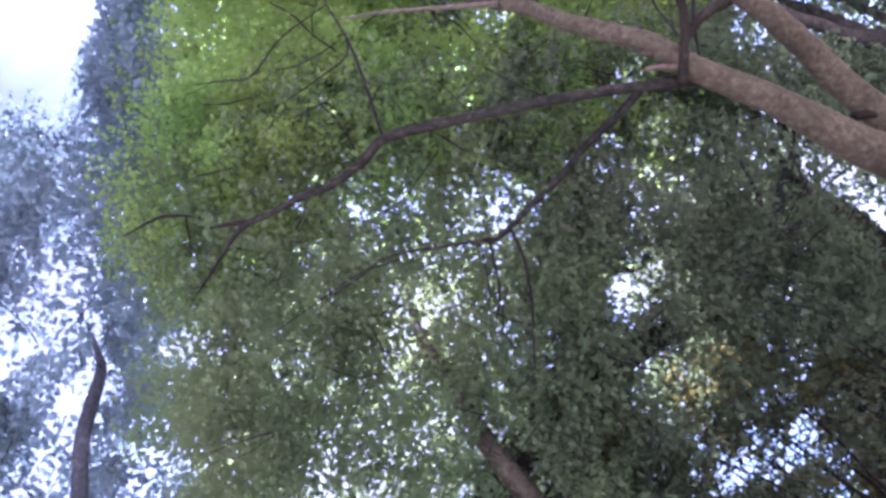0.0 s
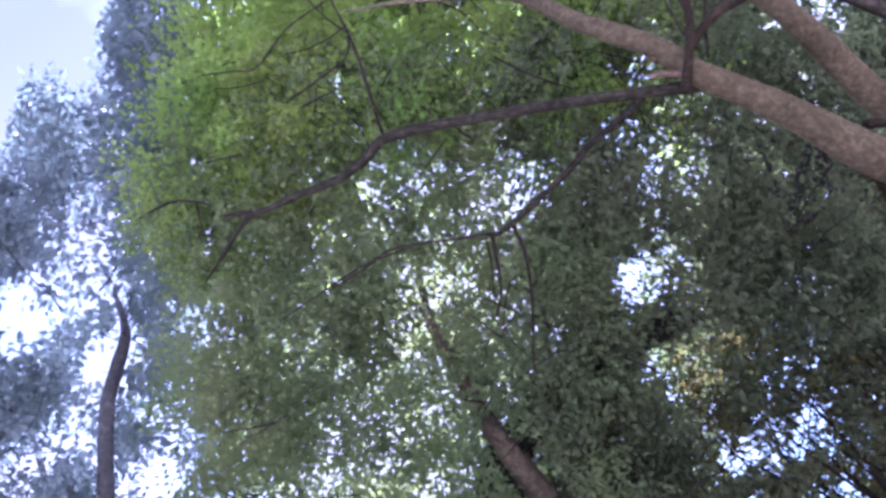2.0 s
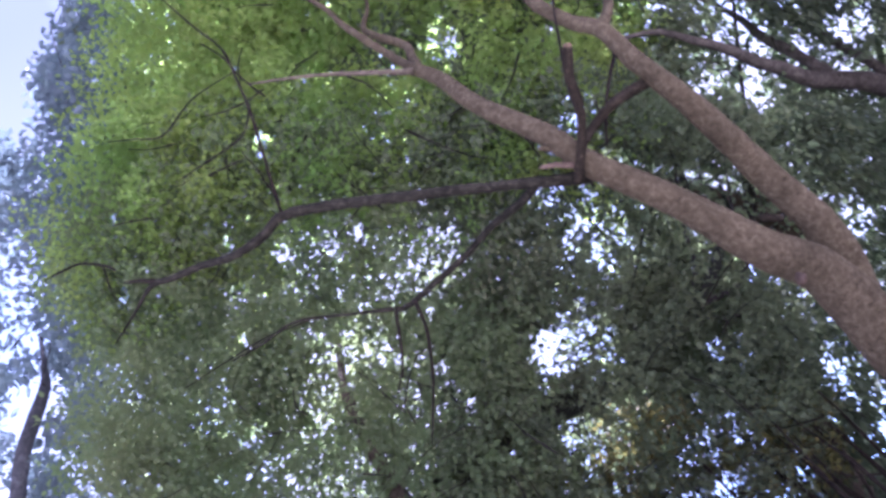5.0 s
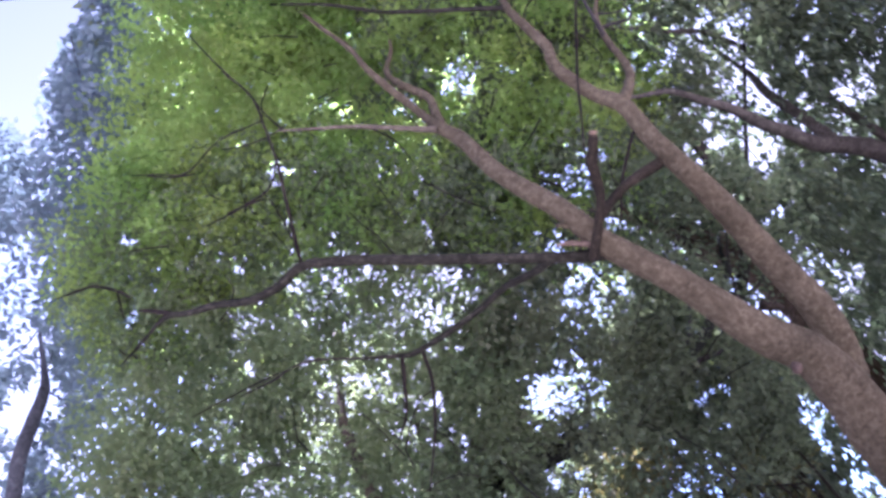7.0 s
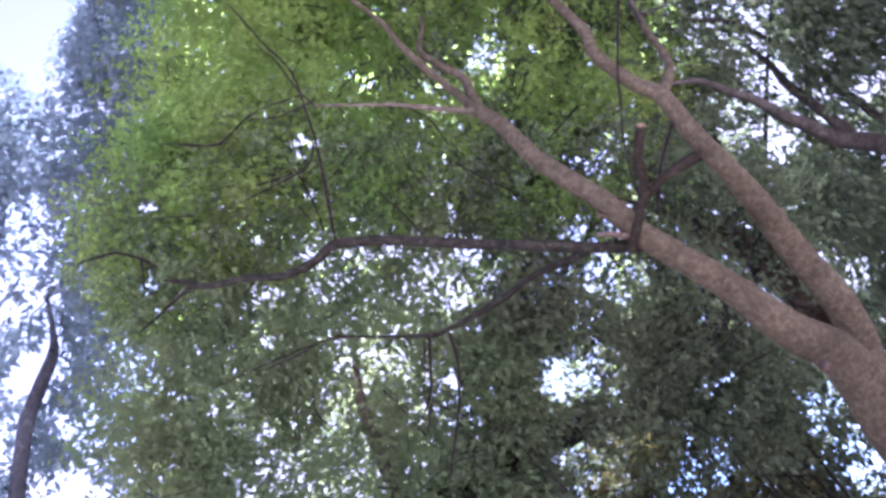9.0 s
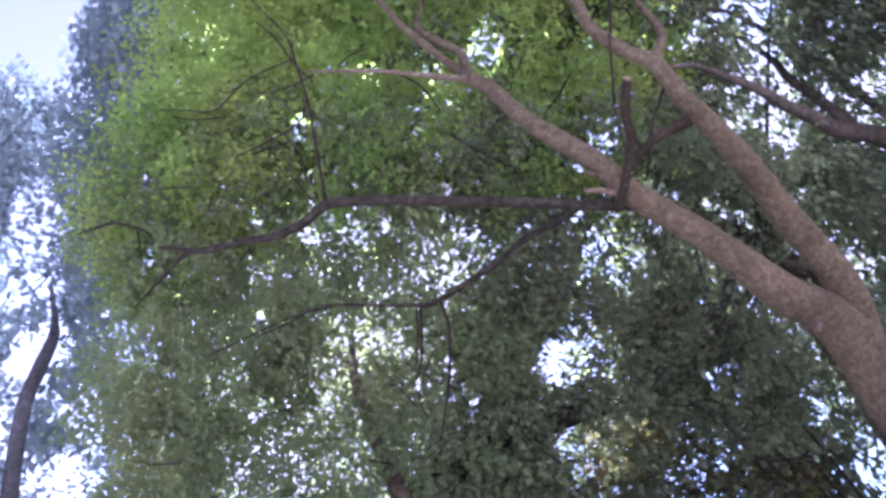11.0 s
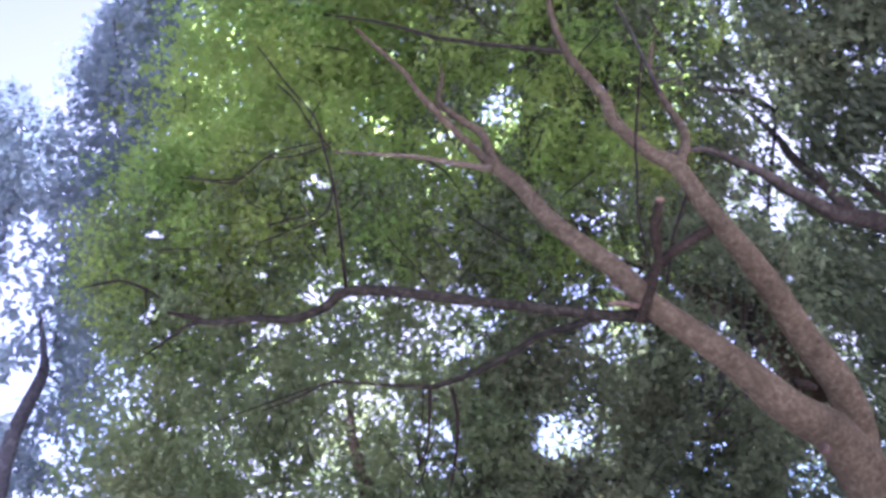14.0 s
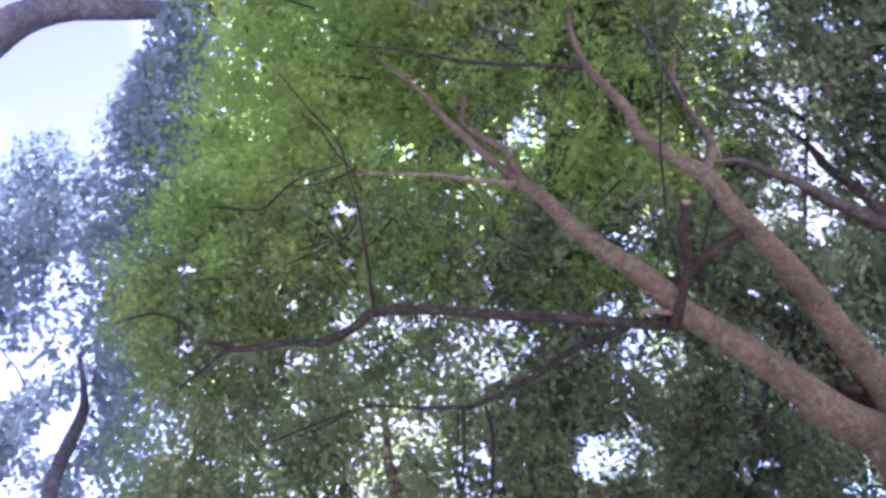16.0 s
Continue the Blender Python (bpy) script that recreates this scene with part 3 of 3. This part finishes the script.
for some in ([(1.541, 3.846, 4.995, 0.018), (1.599, 3.806, 5.183, 0.016), (1.744, 3.869, 5.583, 0.014), (1.927, 3.941, 6.112, 0.010)],
             [(1.936, 3.955, 5.662, 0.006), (1.946, 4.081, 5.555, 0.009), (1.942, 4.212, 5.425, 0.011), (1.863, 4.142, 5.254, 0.012), (1.617, 3.909, 5.143, 0.014)],
             [(1.687, 3.956, 5.294, 0.012), (1.860, 4.218, 5.451, 0.010), (2.065, 4.528, 5.662, 0.006)]):
    limb("twig", some, BARK_DARK, sides=8)
for some in ([(1.453, 3.404, 4.970, 0.008), (1.140, 3.547, 4.644, 0.008), (1.019, 3.560, 4.475, 0.008), (0.858, 3.572, 4.251, 0.006), (0.713, 3.534, 3.963, 0.005)],
             [(1.144, 3.671, 4.241, 0.010), (0.926, 3.683, 4.079, 0.010), (0.747, 3.711, 3.903, 0.007)]):
    limb("vine", [(x, y, z, r * 1.35) for x, y, z, r in some], BARK_TWIG, "thin dark hanging vine", sides=8)

# ---- trees behind and beside it ----
mid_tree = thing("tree", (-1.75, 6.5, 0), "slim tree with a red-brown trunk and deep green leaves", "tree", "trees behind")
MID_TRUNK = [(-1.75, 6.50, -0.10, 0.170), (-1.68, 6.10, 1.00, 0.145), (-1.58, 5.60, 2.30, 0.120), (-1.57, 5.51, 3.40, 0.098), (-1.53, 5.33, 3.67, 0.088), (-1.44, 5.00, 4.09, 0.062), (-1.31, 4.73, 4.46, 0.046), (-1.23, 4.66, 4.76, 0.034), (-1.14, 4.77, 5.10, 0.024), (-1.01, 4.98, 5.63, 0.012)]
tube("trunk", MID_TRUNK, BARK_RED, mid_tree, sides=18)
BARE.append((smooth_line(MID_TRUNK[3:6], 0.1), 0.6))
tube("limb", [(-1.50, 5.27, 3.1, 0.06), (-1.36, 5.3, 3.5, 0.055), (-1.25, 5.34, 3.9, 0.045), (-1.13, 5.4, 4.3, 0.035), (-1.0, 5.5, 4.9, 0.022), (-0.85, 5.6, 5.5, 0.01)], BARK_RED, mid_tree, sides=12)

old_tree = thing("tree", (-3.0, 6.4, 0), "large dark tree with a heavy leaning limb and dense leaves", "tree", "trees behind")
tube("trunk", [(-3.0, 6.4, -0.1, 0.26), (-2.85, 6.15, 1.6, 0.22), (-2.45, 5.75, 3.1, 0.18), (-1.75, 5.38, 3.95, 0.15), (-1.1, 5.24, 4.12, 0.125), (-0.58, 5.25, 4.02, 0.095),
    (-0.27, 5.31, 3.92, 0.082), (0.02, 5.38, 3.84, 0.07), (0.29, 5.39, 3.83, 0.058), (0.55, 5.38, 3.84, 0.048), (0.76, 5.40, 3.86, 0.045), (1.2, 5.6, 4.1, 0.03), (1.6, 5.9, 4.6, 0.012)], BARK_SHADOWED, old_tree, sides=18, rough=0.1, wander=0.6)

rear_tree = thing("tree", (0.30, 7.40, 0), "tree with a plain brown trunk among dark leaves", "tree", "trees behind")
tube("trunk", [(0.30, 7.40, -0.10, 0.206), (0.39, 7.22, 1.60, 0.181), (0.59, 6.91, 2.83, 0.142), (0.71, 6.84, 3.15, 0.125), (0.83, 6.77, 3.47, 0.105),
    (0.95, 6.71, 3.77, 0.082), (1.13, 6.61, 4.23, 0.055), (1.29, 6.54, 4.87, 0.030), (1.38, 6.54, 5.56, 0.010)], BARK_RED, rear_tree, sides=16)

right_tree = thing("tree", (5.15, 9.57, 0), "big dark tree with a spreading limb and drooping leaves", "tree", "trees behind")
tube("trunk", [(5.15, 9.57, -0.10, 0.386), (4.97, 9.20, 1.50, 0.322), (4.55, 8.46, 2.89, 0.239), (4.31, 8.04, 3.30, 0.184), (3.57, 6.94, 4.13, 0.115), (2.88, 6.18, 4.50, 0.075),
    (2.59, 5.84, 4.63, 0.061), (2.36, 5.52, 4.75, 0.048), (2.15, 5.15, 4.92, 0.034), (1.91, 4.82, 5.04, 0.023), (1.58, 4.54, 5.11, 0.012)], BARK_RIGHT, right_tree, sides=18, wander=0.3, bare=0.9)
tube("limb", [(2.71, 5.93, 4.58, 0.051), (2.72, 5.89, 4.97, 0.041), (2.73, 5.89, 5.25, 0.039), (2.79, 5.89, 5.56, 0.026), (2.85, 5.98, 6.38, 0.011)], BARK_RIGHT, right_tree, sides=12, bare=0.6)
tube("limb", [(3.22, 6.53, 4.31, 0.046), (3.04, 6.07, 5.00, 0.032), (2.88, 5.72, 5.42, 0.024), (2.53, 5.16, 5.53, 0.019), (2.18, 4.74, 5.48, 0.017), (1.95, 4.50, 5.50, 0.013), (1.75, 4.32, 5.56, 0.005)], BARK_RIGHT, right_tree, sides=12, wander=0.4)

leaning_tree = thing("tree", (1.75, 11.9, 0), "tree with a dark brown leaning trunk behind the two stems", "tree", "trees behind")
tube("trunk", [(1.75, 11.9, -0.1, 0.36), (1.93, 10.7, 1.5, 0.31), (2.08, 9.6, 2.98, 0.27), (2.15, 9.06, 3.69, 0.25), (2.19, 8.84, 3.97, 0.24), (2.24, 8.38, 4.59, 0.22),
    (2.24, 8.25, 4.77, 0.21), (2.17, 7.99, 5.12, 0.19), (1.93, 7.6, 5.47, 0.15), (1.72, 7.27, 5.74, 0.11), (1.4, 6.9, 6.1, 0.06), (1.1, 6.7, 6.5, 0.02)], BARK_UMBER, leaning_tree, sides=18, rough=0.08, bare=0.3)
tube("limb", [(2.2, 8.1, 4.95, 0.12), (2.5, 8.1, 5.6, 0.1), (2.8, 8.2, 6.4, 0.07), (3.0, 8.3, 7.3, 0.03)], BARK_UMBER, leaning_tree, sides=12)

left_tree = thing("tree", (-6.6, 5.6, 0), "tall thin tree with a bent dark trunk against the sky", "tree", "trees behind")
tube("trunk", [(-6.6, 5.6, -0.1, 0.16), (-6.0, 5.3, 2.2, 0.13), (-5.0, 4.9, 4.3, 0.10), (-4.3, 4.72, 5.2, 0.070), (-3.80, 4.57, 5.70, 0.062), (-3.51, 4.44, 6.0, 0.057),
    (-3.30, 4.37, 6.23, 0.055), (-3.12, 4.36, 6.40, 0.052), (-2.95, 4.36, 6.56, 0.043), (-2.90, 4.38, 6.75, 0.028), (-2.9, 4.5, 7.3, 0.012)], BARK_SLIM, left_tree, sides=14, bare=0.9)

high_tree = thing("tree", (-6.2, 1.2, 0), "tall tree with a dark limb reaching out against the sky", "tree", "trees behind")
tube("trunk", [(-6.20, 1.20, -0.10, 0.360), (-5.90, 1.40, 3.00, 0.300), (-5.00, 1.80, 6.20, 0.240), (-3.85, 2.23, 7.96, 0.205), (-2.90, 2.43, 8.45, 0.167), (-2.07, 2.61, 8.49, 0.157), (-1.68, 2.65, 8.57, 0.135),
    (-1.43, 2.72, 8.62, 0.119), (-1.18, 2.85, 8.60, 0.106), (-0.82, 3.14, 8.55, 0.086), (-0.51, 3.34, 8.44, 0.039), (-0.15, 3.63, 8.36, 0.013)], BARK_SLIM, high_tree, sides=16)

far_tree = thing("tree", (-8.5, 9.5, 0), "distant tree with loose leaves tinted blue for haze", "tree", "trees behind")
tube("trunk", [(-8.5, 9.5, -0.1, 0.25), (-8.2, 9.2, 3.0, 0.2), (-7.6, 8.6, 6.0, 0.15), (-7.0, 8.0, 9.0, 0.08), (-6.6, 7.7, 11.5, 0.02)], BARK_SLIM, far_tree, sides=14)

bush = thing("bush", (0.1, 6.35, 0), "thin-stemmed bush with yellowing leaves", "bush")
for k in range(34):
    a = RNG.uniform(-1, 1)
    foot = Vector((0.1 + 0.45 * a, 6.35 + RNG.uniform(-0.25, 0.25), -0.05))
    lean = Vector((0.35 * a + RNG.uniform(-0.3, 0.3), RNG.uniform(-0.5, 0.2), RNG.uniform(3.1, 4.0)))
    mid = foot + lean * 0.5 + Vector((RNG.uniform(-0.2, 0.2), 0.15, 0))
    high = foot + lean * 0.8 + Vector((RNG.uniform(-0.1, 0.1), RNG.uniform(-0.1, 0.1), 0))
    tube("stem", [(*foot, 0.02), (*mid, 0.015), (*high, 0.01), (*(foot + lean), 0.004)], BARK_TWIG, bush, sides=6, seed=k)


# ---- foliage ----
def bearings(n, u0, u1, v0, v1, d0, d1):
    return RNG.uniform(u0, u1, n), RNG.uniform(v0, v1, n), RNG.uniform(d0, d1, n)


def edge(x, at, soft):
    return np.clip((x - at) / soft + 0.5, 0, 1)


def grow(parent, n, box, depth, openings, keep=None, wide=1.0, per=40, radius=(0.16, 0.3), size=(0.05, 0.08), mat=LEAF_DARK, thin=-0.45, patchy=1.0, hang=0.0, flat=0.5, slim=0.6, name="crown", label="", twigs=0, toward=(0, 0, 0), rim=None):
    """A crown as sprays of leaves in a stretch of the canopy, with its openings and uneven edges."""
    u, v, d = bearings(n, *box, *depth)
    p = to_world(u, v, d)
    wob = lumps(p, 2.6, 3.0)
    stay = RNG.random(n) >= open_share(u, v, wob, [(a, b, ru * wide * 0.85, rv * wide * 0.85, most) for a, b, ru, rv, most in openings])
    stay &= lumps(p, patchy, 11.0) > thin + 0.15 * RNG.normal(size=n)
    if keep is not None:
        stay &= RNG.random(n) < keep(u, v, d, wob)
    p = p[stay]
    r = RNG.uniform(*radius, len(p))
    leaves = spray(p, per, r, flat, hang, size, slim)
    # leaves that would hang into an opening are gone too
    lu, lv, deep = bearings_of(leaves[0], SPOT)
    ragged = np.sin(lu * 230 + 1.3 * np.sin(lv * 310)) * np.sin(lv * 290 + 1.1 * np.sin(lu * 250)) * 1.3
    left = (deep > 5.05) & (RNG.random(len(lu)) >= 0.99 * open_share(lu, lv, ragged, openings))
    if rim is not None:
        left &= lv + 0.012 * ragged * RNG.random(len(lu)) > rim(lu)
    left[left] = ~before_limbs(leaves[0][left])
    foliage = crown(name, [part[left] for part in leaves], mat, parent, label)
    if twigs:
        twig_work(parent, p[RNG.permutation(len(p))[:twigs]], np.array(toward))
    return foliage


def twig_work(parent, ends, toward):
    """Fine twigs that lead from the sprays back towards the limbs, as one part."""
    verts, faces, sides, rings = [], [], 5, 6
    origin = np.array(parent.matrix_world.translation)
    for end in ends:
        back = toward + RNG.normal(size=3) * 0.9 - end
        back /= np.linalg.norm(back) + 1e-6
        bend = RNG.normal(size=3) * 0.12
        long, thick = RNG.uniform(0.35, 0.9), RNG.uniform(0.003, 0.007)
        for k in range(rings):
            s = k / (rings - 1)
            c = end + back * long * s + bend * math.sin(s * math.pi) + RNG.normal(size=3) * 0.012
            a = np.cross(back, (0.3, 0.2, 1.0))
            a /= np.linalg.norm(a)
            b = np.cross(back, a)
            r = thick * (0.3 + 0.7 * s)
            for m in range(sides):
                w = 2 * math.pi * m / sides
                verts.append(tuple(c - origin + r * (math.cos(w) * a + math.sin(w) * b)))
        base = len(verts) - rings * sides
        for k in range(rings - 1):
            for m in range(sides):
                q, n = base + k * sides + m, base + k * sides + (m + 1) % sides
                faces.append((q, n, n + sides, q + sides))
    ob = mesh_object("twig_tangle", verts, faces, BARK_TWIG, parent)
    return tagged(ob, kind="stuff")


def near_share(u, v, d, wob):
    """The bright near crown: over and behind the limbs, thinning out below the long branch."""
    rim = -0.35 - 0.04 * edge(v, -0.06, 0.1)
    low = 1 - edge(v + 0.03 * wob, 0.11 - 0.12 * edge(u, -0.12, 0.25), 0.1)
    behind = edge(d, 5.3 + 1.6 * np.clip(-v - 0.03, 0, 0.5), 0.2)
    right = 1 - 0.97 * edge(u + 0.04 * wob, 0.21, 0.08)
    lower = 1 - 0.25 * edge(v, -0.02, 0.08)
    return low * lower * behind * right * edge(u + 0.05 * wob, rim, 0.11)


def mid_share(u, v, d, wob):
    front = np.where(d < 5.5, np.where(d < 5.3, edge(v, 0.125, 0.04), 0.5), 1.0)
    front *= 1 - 0.2 * edge(v, 0.14, 0.08) * (1 - edge(u, -0.1, 0.08))
    return front * edge(u + 0.03 * wob, -0.41 + 0.1 * edge(-v, 0.05, 0.1), 0.05)


def old_share(u, v, d, wob):
    low = edge(v + 0.04 * wob, 0.26, 0.05) * edge(u, 0.12, 0.08) * (1 - edge(u, 0.48, 0.08))
    return (1 - 0.1 * low) * np.where(d < 5.5, 0.6, 1.0)


def limb_share(u, v, d, wob):
    """Sprays that hang loosely round the heavy limb."""
    return 0.55 * (1 - edge(np.abs(v - 0.315 + 0.63 * u) + 0.02 * wob, 0.035, 0.02))


def back_share(u, v, d, wob):
    low = edge(v + 0.04 * wob, 0.27, 0.05) * edge(u, 0.14, 0.08) * (1 - edge(u, 0.46, 0.08))
    left = edge(v, 0.1, 0.08) * (1 - edge(u, -0.1, 0.08))
    return (1 - 0.12 * low) * (1 - 0.4 * left) * edge(u + 0.03 * wob, -0.37, 0.04)


# the upper rim of the crowns on the open side: two humps with a wedge of sky between them
RIM_U = (-0.95, -0.66, -0.6, -0.575, -0.552, -0.517, -0.494, -0.484, -0.476, -0.468, -0.456, -0.439, -0.422, -0.411, -0.4)
RIM_V = (0.1, 0.0, -0.045, -0.085, -0.138, -0.152, -0.144, -0.118, -0.098, -0.142, -0.188, -0.222, -0.246, -0.27, -0.7)


def skyline(u):
    return np.interp(u, RIM_U, RIM_V) + 0.006 * np.sin(210 * u) + 0.004 * np.sin(470 * u + 1)


def left_share(u, v, d, wob):
    inner = 1 - edge(u + 0.03 * wob, -0.36 - 0.02 * edge(v, -0.1, 0.08), 0.04)
    return inner * edge(v, skyline(u), 0.03) * (0.95 - 0.22 * edge(-v, -0.02, 0.1))


far_woods = thing("far_woods", (2.0, 14.0, 0), "dense dark green woods behind the nearer trees", "trees")
tagged(far_woods, kind="stuff")
grow(main_tree, 5000, (-0.5, 0.34, -0.66, 0.26), (5.1, 6.5), GAPS_MID + SPARKS, near_share, 1.25, per=105, radius=(0.15, 0.28), size=(0.03, 0.048), mat=LEAF_NEAR, thin=-0.3, patchy=1.3, twigs=110, toward=(0.6, 3.6, 4.6))
grow(main_tree, 700, (-0.32, 0.22, -0.62, -0.1), (6.4, 7.4), GAPS_MID, per=56, radius=(0.2, 0.36), size=(0.05, 0.08), mat=LEAF_NEAR, thin=-0.25, patchy=1.2)
grow(main_tree, 150, (-0.2, -0.09, -0.36, -0.19), (6.0, 6.6), [], per=70, radius=(0.15, 0.28), size=(0.035, 0.055), mat=LEAF_NEAR, thin=-1.0)
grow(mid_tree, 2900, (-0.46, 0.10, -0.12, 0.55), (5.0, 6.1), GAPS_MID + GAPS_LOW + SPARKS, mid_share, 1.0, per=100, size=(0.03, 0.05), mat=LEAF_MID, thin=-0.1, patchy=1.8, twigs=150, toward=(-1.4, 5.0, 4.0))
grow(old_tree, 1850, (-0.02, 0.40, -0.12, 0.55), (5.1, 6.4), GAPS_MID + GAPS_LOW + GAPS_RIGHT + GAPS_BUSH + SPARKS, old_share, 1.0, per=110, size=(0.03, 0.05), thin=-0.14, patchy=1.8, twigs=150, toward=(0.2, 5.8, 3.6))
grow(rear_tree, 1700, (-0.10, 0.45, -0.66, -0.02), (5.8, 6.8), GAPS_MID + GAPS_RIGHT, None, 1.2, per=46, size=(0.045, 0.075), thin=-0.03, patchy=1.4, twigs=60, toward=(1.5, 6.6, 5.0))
grow(right_tree, 4300, (0.20, 0.90, -0.66, 0.55), (5.9, 7.2), GAPS_LOW + GAPS_RIGHT + BEHIND_BUSH, old_share, 0.9, mat=LEAF_SHADED, thin=-0.3, patchy=1.5, per=50, hang=1.2, flat=0.9, slim=0.45, size=(0.045, 0.075), twigs=120, toward=(3.4, 6.8, 4.8))
grow(left_tree, 3900, (-0.90, -0.32, -0.45, 0.50), (5.9, 7.6), GAPS_LEFT, left_share, mat=LEAF_HAZED, per=52, thin=-0.08, patchy=2.3, twigs=90, toward=(-3.6, 4.6, 5.6), rim=skyline)
grow(far_tree, 900, (-0.95, -0.38, -0.26, 0.50), (8.0, 10.0), GAPS_LEFT, left_share, 1.2, mat=LEAF_HAZED, thin=-0.1, patchy=1.2, radius=(0.25, 0.45), size=(0.07, 0.11), rim=skyline)
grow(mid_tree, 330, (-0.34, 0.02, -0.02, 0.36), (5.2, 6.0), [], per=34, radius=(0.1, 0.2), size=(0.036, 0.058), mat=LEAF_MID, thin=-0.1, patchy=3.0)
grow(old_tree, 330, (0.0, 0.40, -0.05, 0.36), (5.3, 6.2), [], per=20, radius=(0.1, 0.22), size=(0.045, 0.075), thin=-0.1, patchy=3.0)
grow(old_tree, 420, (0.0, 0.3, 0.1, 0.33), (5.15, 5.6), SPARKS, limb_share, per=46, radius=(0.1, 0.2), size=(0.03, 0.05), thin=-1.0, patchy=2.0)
grow(bush, 330, (0.16, 0.42, 0.24, 0.52), (5.6, 6.2), GAPS_BUSH, mat=LEAF_GOLD, thin=-0.35, patchy=2.0, radius=(0.1, 0.22), per=52, size=(0.035, 0.055), twigs=120, toward=(0.1, 6.4, 1.5))
grow(high_tree, 330, (-0.44, -0.34, -0.68, -0.14), (7.4, 9.2), GAPS_LEFT, mat=LEAF_HAZED, thin=-0.25, patchy=1.2, radius=(0.2, 0.36), size=(0.055, 0.085), rim=skyline)
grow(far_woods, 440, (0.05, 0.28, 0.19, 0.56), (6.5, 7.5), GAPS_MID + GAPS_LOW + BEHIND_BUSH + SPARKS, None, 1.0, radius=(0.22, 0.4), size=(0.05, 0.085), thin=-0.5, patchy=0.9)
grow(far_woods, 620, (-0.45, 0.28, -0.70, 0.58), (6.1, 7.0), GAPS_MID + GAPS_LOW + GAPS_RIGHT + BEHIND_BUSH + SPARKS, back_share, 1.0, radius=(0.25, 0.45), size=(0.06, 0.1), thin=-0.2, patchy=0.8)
grow(far_woods, 3800, (0.2, 0.95, -0.70, 0.58), (7.4, 9.4), GAPS_LOW + GAPS_RIGHT + BEHIND_BUSH, back_share, 0.8, mat=LEAF_SHADED, per=36, radius=(0.3, 0.5), size=(0.068, 0.107), thin=-0.14, patchy=1.1)


def boughs(parent, start, box, depth, count, mat, thick):
    """Limbs that fork off a trunk and rise into the back of its crown."""
    for k in range(count):
        end = place(RNG.uniform(box[0], box[1]), RNG.uniform(box[2], box[3]), RNG.uniform(*depth))
        foot = Vector(start)
        turn = Vector(RNG.normal(size=3)) * 0.08 * (end - foot).length
        a, b = foot.lerp(end, 0.35) + turn - Vector((0, 0, 0.15)), foot.lerp(end, 0.7) + turn * 0.6
        tube("limb", [(*foot, thick), (*a, thick * 0.7), (*b, thick * 0.4), (*end, 0.005)], mat, parent, sides=8, seed=k + 3, wander=0.6)


boughs(old_tree, (0.55, 5.38, 3.84), (0.2, 0.34, -0.05, 0.1), (6.0, 6.5), 3, BARK_DARK, 0.022)
boughs(rear_tree, (1.13, 6.61, 4.23), (-0.05, 0.4, -0.55, -0.08), (6.5, 7.0), 6, BARK_DARK, 0.032)
boughs(right_tree, (3.57, 6.94, 4.13), (0.3, 0.8, -0.5, 0.4), (6.8, 7.3), 7, BARK_RIGHT, 0.05)


# ---- leaves on the lowest sprays of the near crown, one by one ----
def single_leaves(parent, count):
    shapes = []
    for k in range(6):
        long = 0.055 + 0.006 * k
        v, q = leaf_arrays(np.zeros((1, 3)), np.array([[0.0, 1.0, 0.0]]), np.array([[0.0, 0.0, 1.0]]), np.array([long]), np.array([long * (0.55 + 0.03 * k)]), 0.2 + 0.03 * k, 0.08 + 0.03 * k)
        shapes.append(fast_mesh("leaf", v, q, LEAF_NEAR))
    origin = parent.matrix_world.translation
    made = 0
    while made < count:
        u, v = RNG.uniform(-0.34, 0.1), RNG.uniform(-0.34, -0.04)
        heart = place(u, v, 5.15 + 4.0 * max(0.0, -v - 0.05))
        for k in range(14):
            off = Vector(RNG.normal(size=3)) * 0.11
            off.z *= 0.5
            turn = Euler((RNG.normal() * 0.45, RNG.normal() * 0.45, RNG.uniform(0, 6.28)))
            ob = new("leaf", shapes[int(RNG.integers(6))])
            ob.parent = parent
            ob.matrix_basis = Matrix.LocRotScale(heart + off - origin, turn, None)
            made += 1


near_crown = next(o for o in main_tree.children if o.name.startswith("crown"))
single_leaves(near_crown, 280)
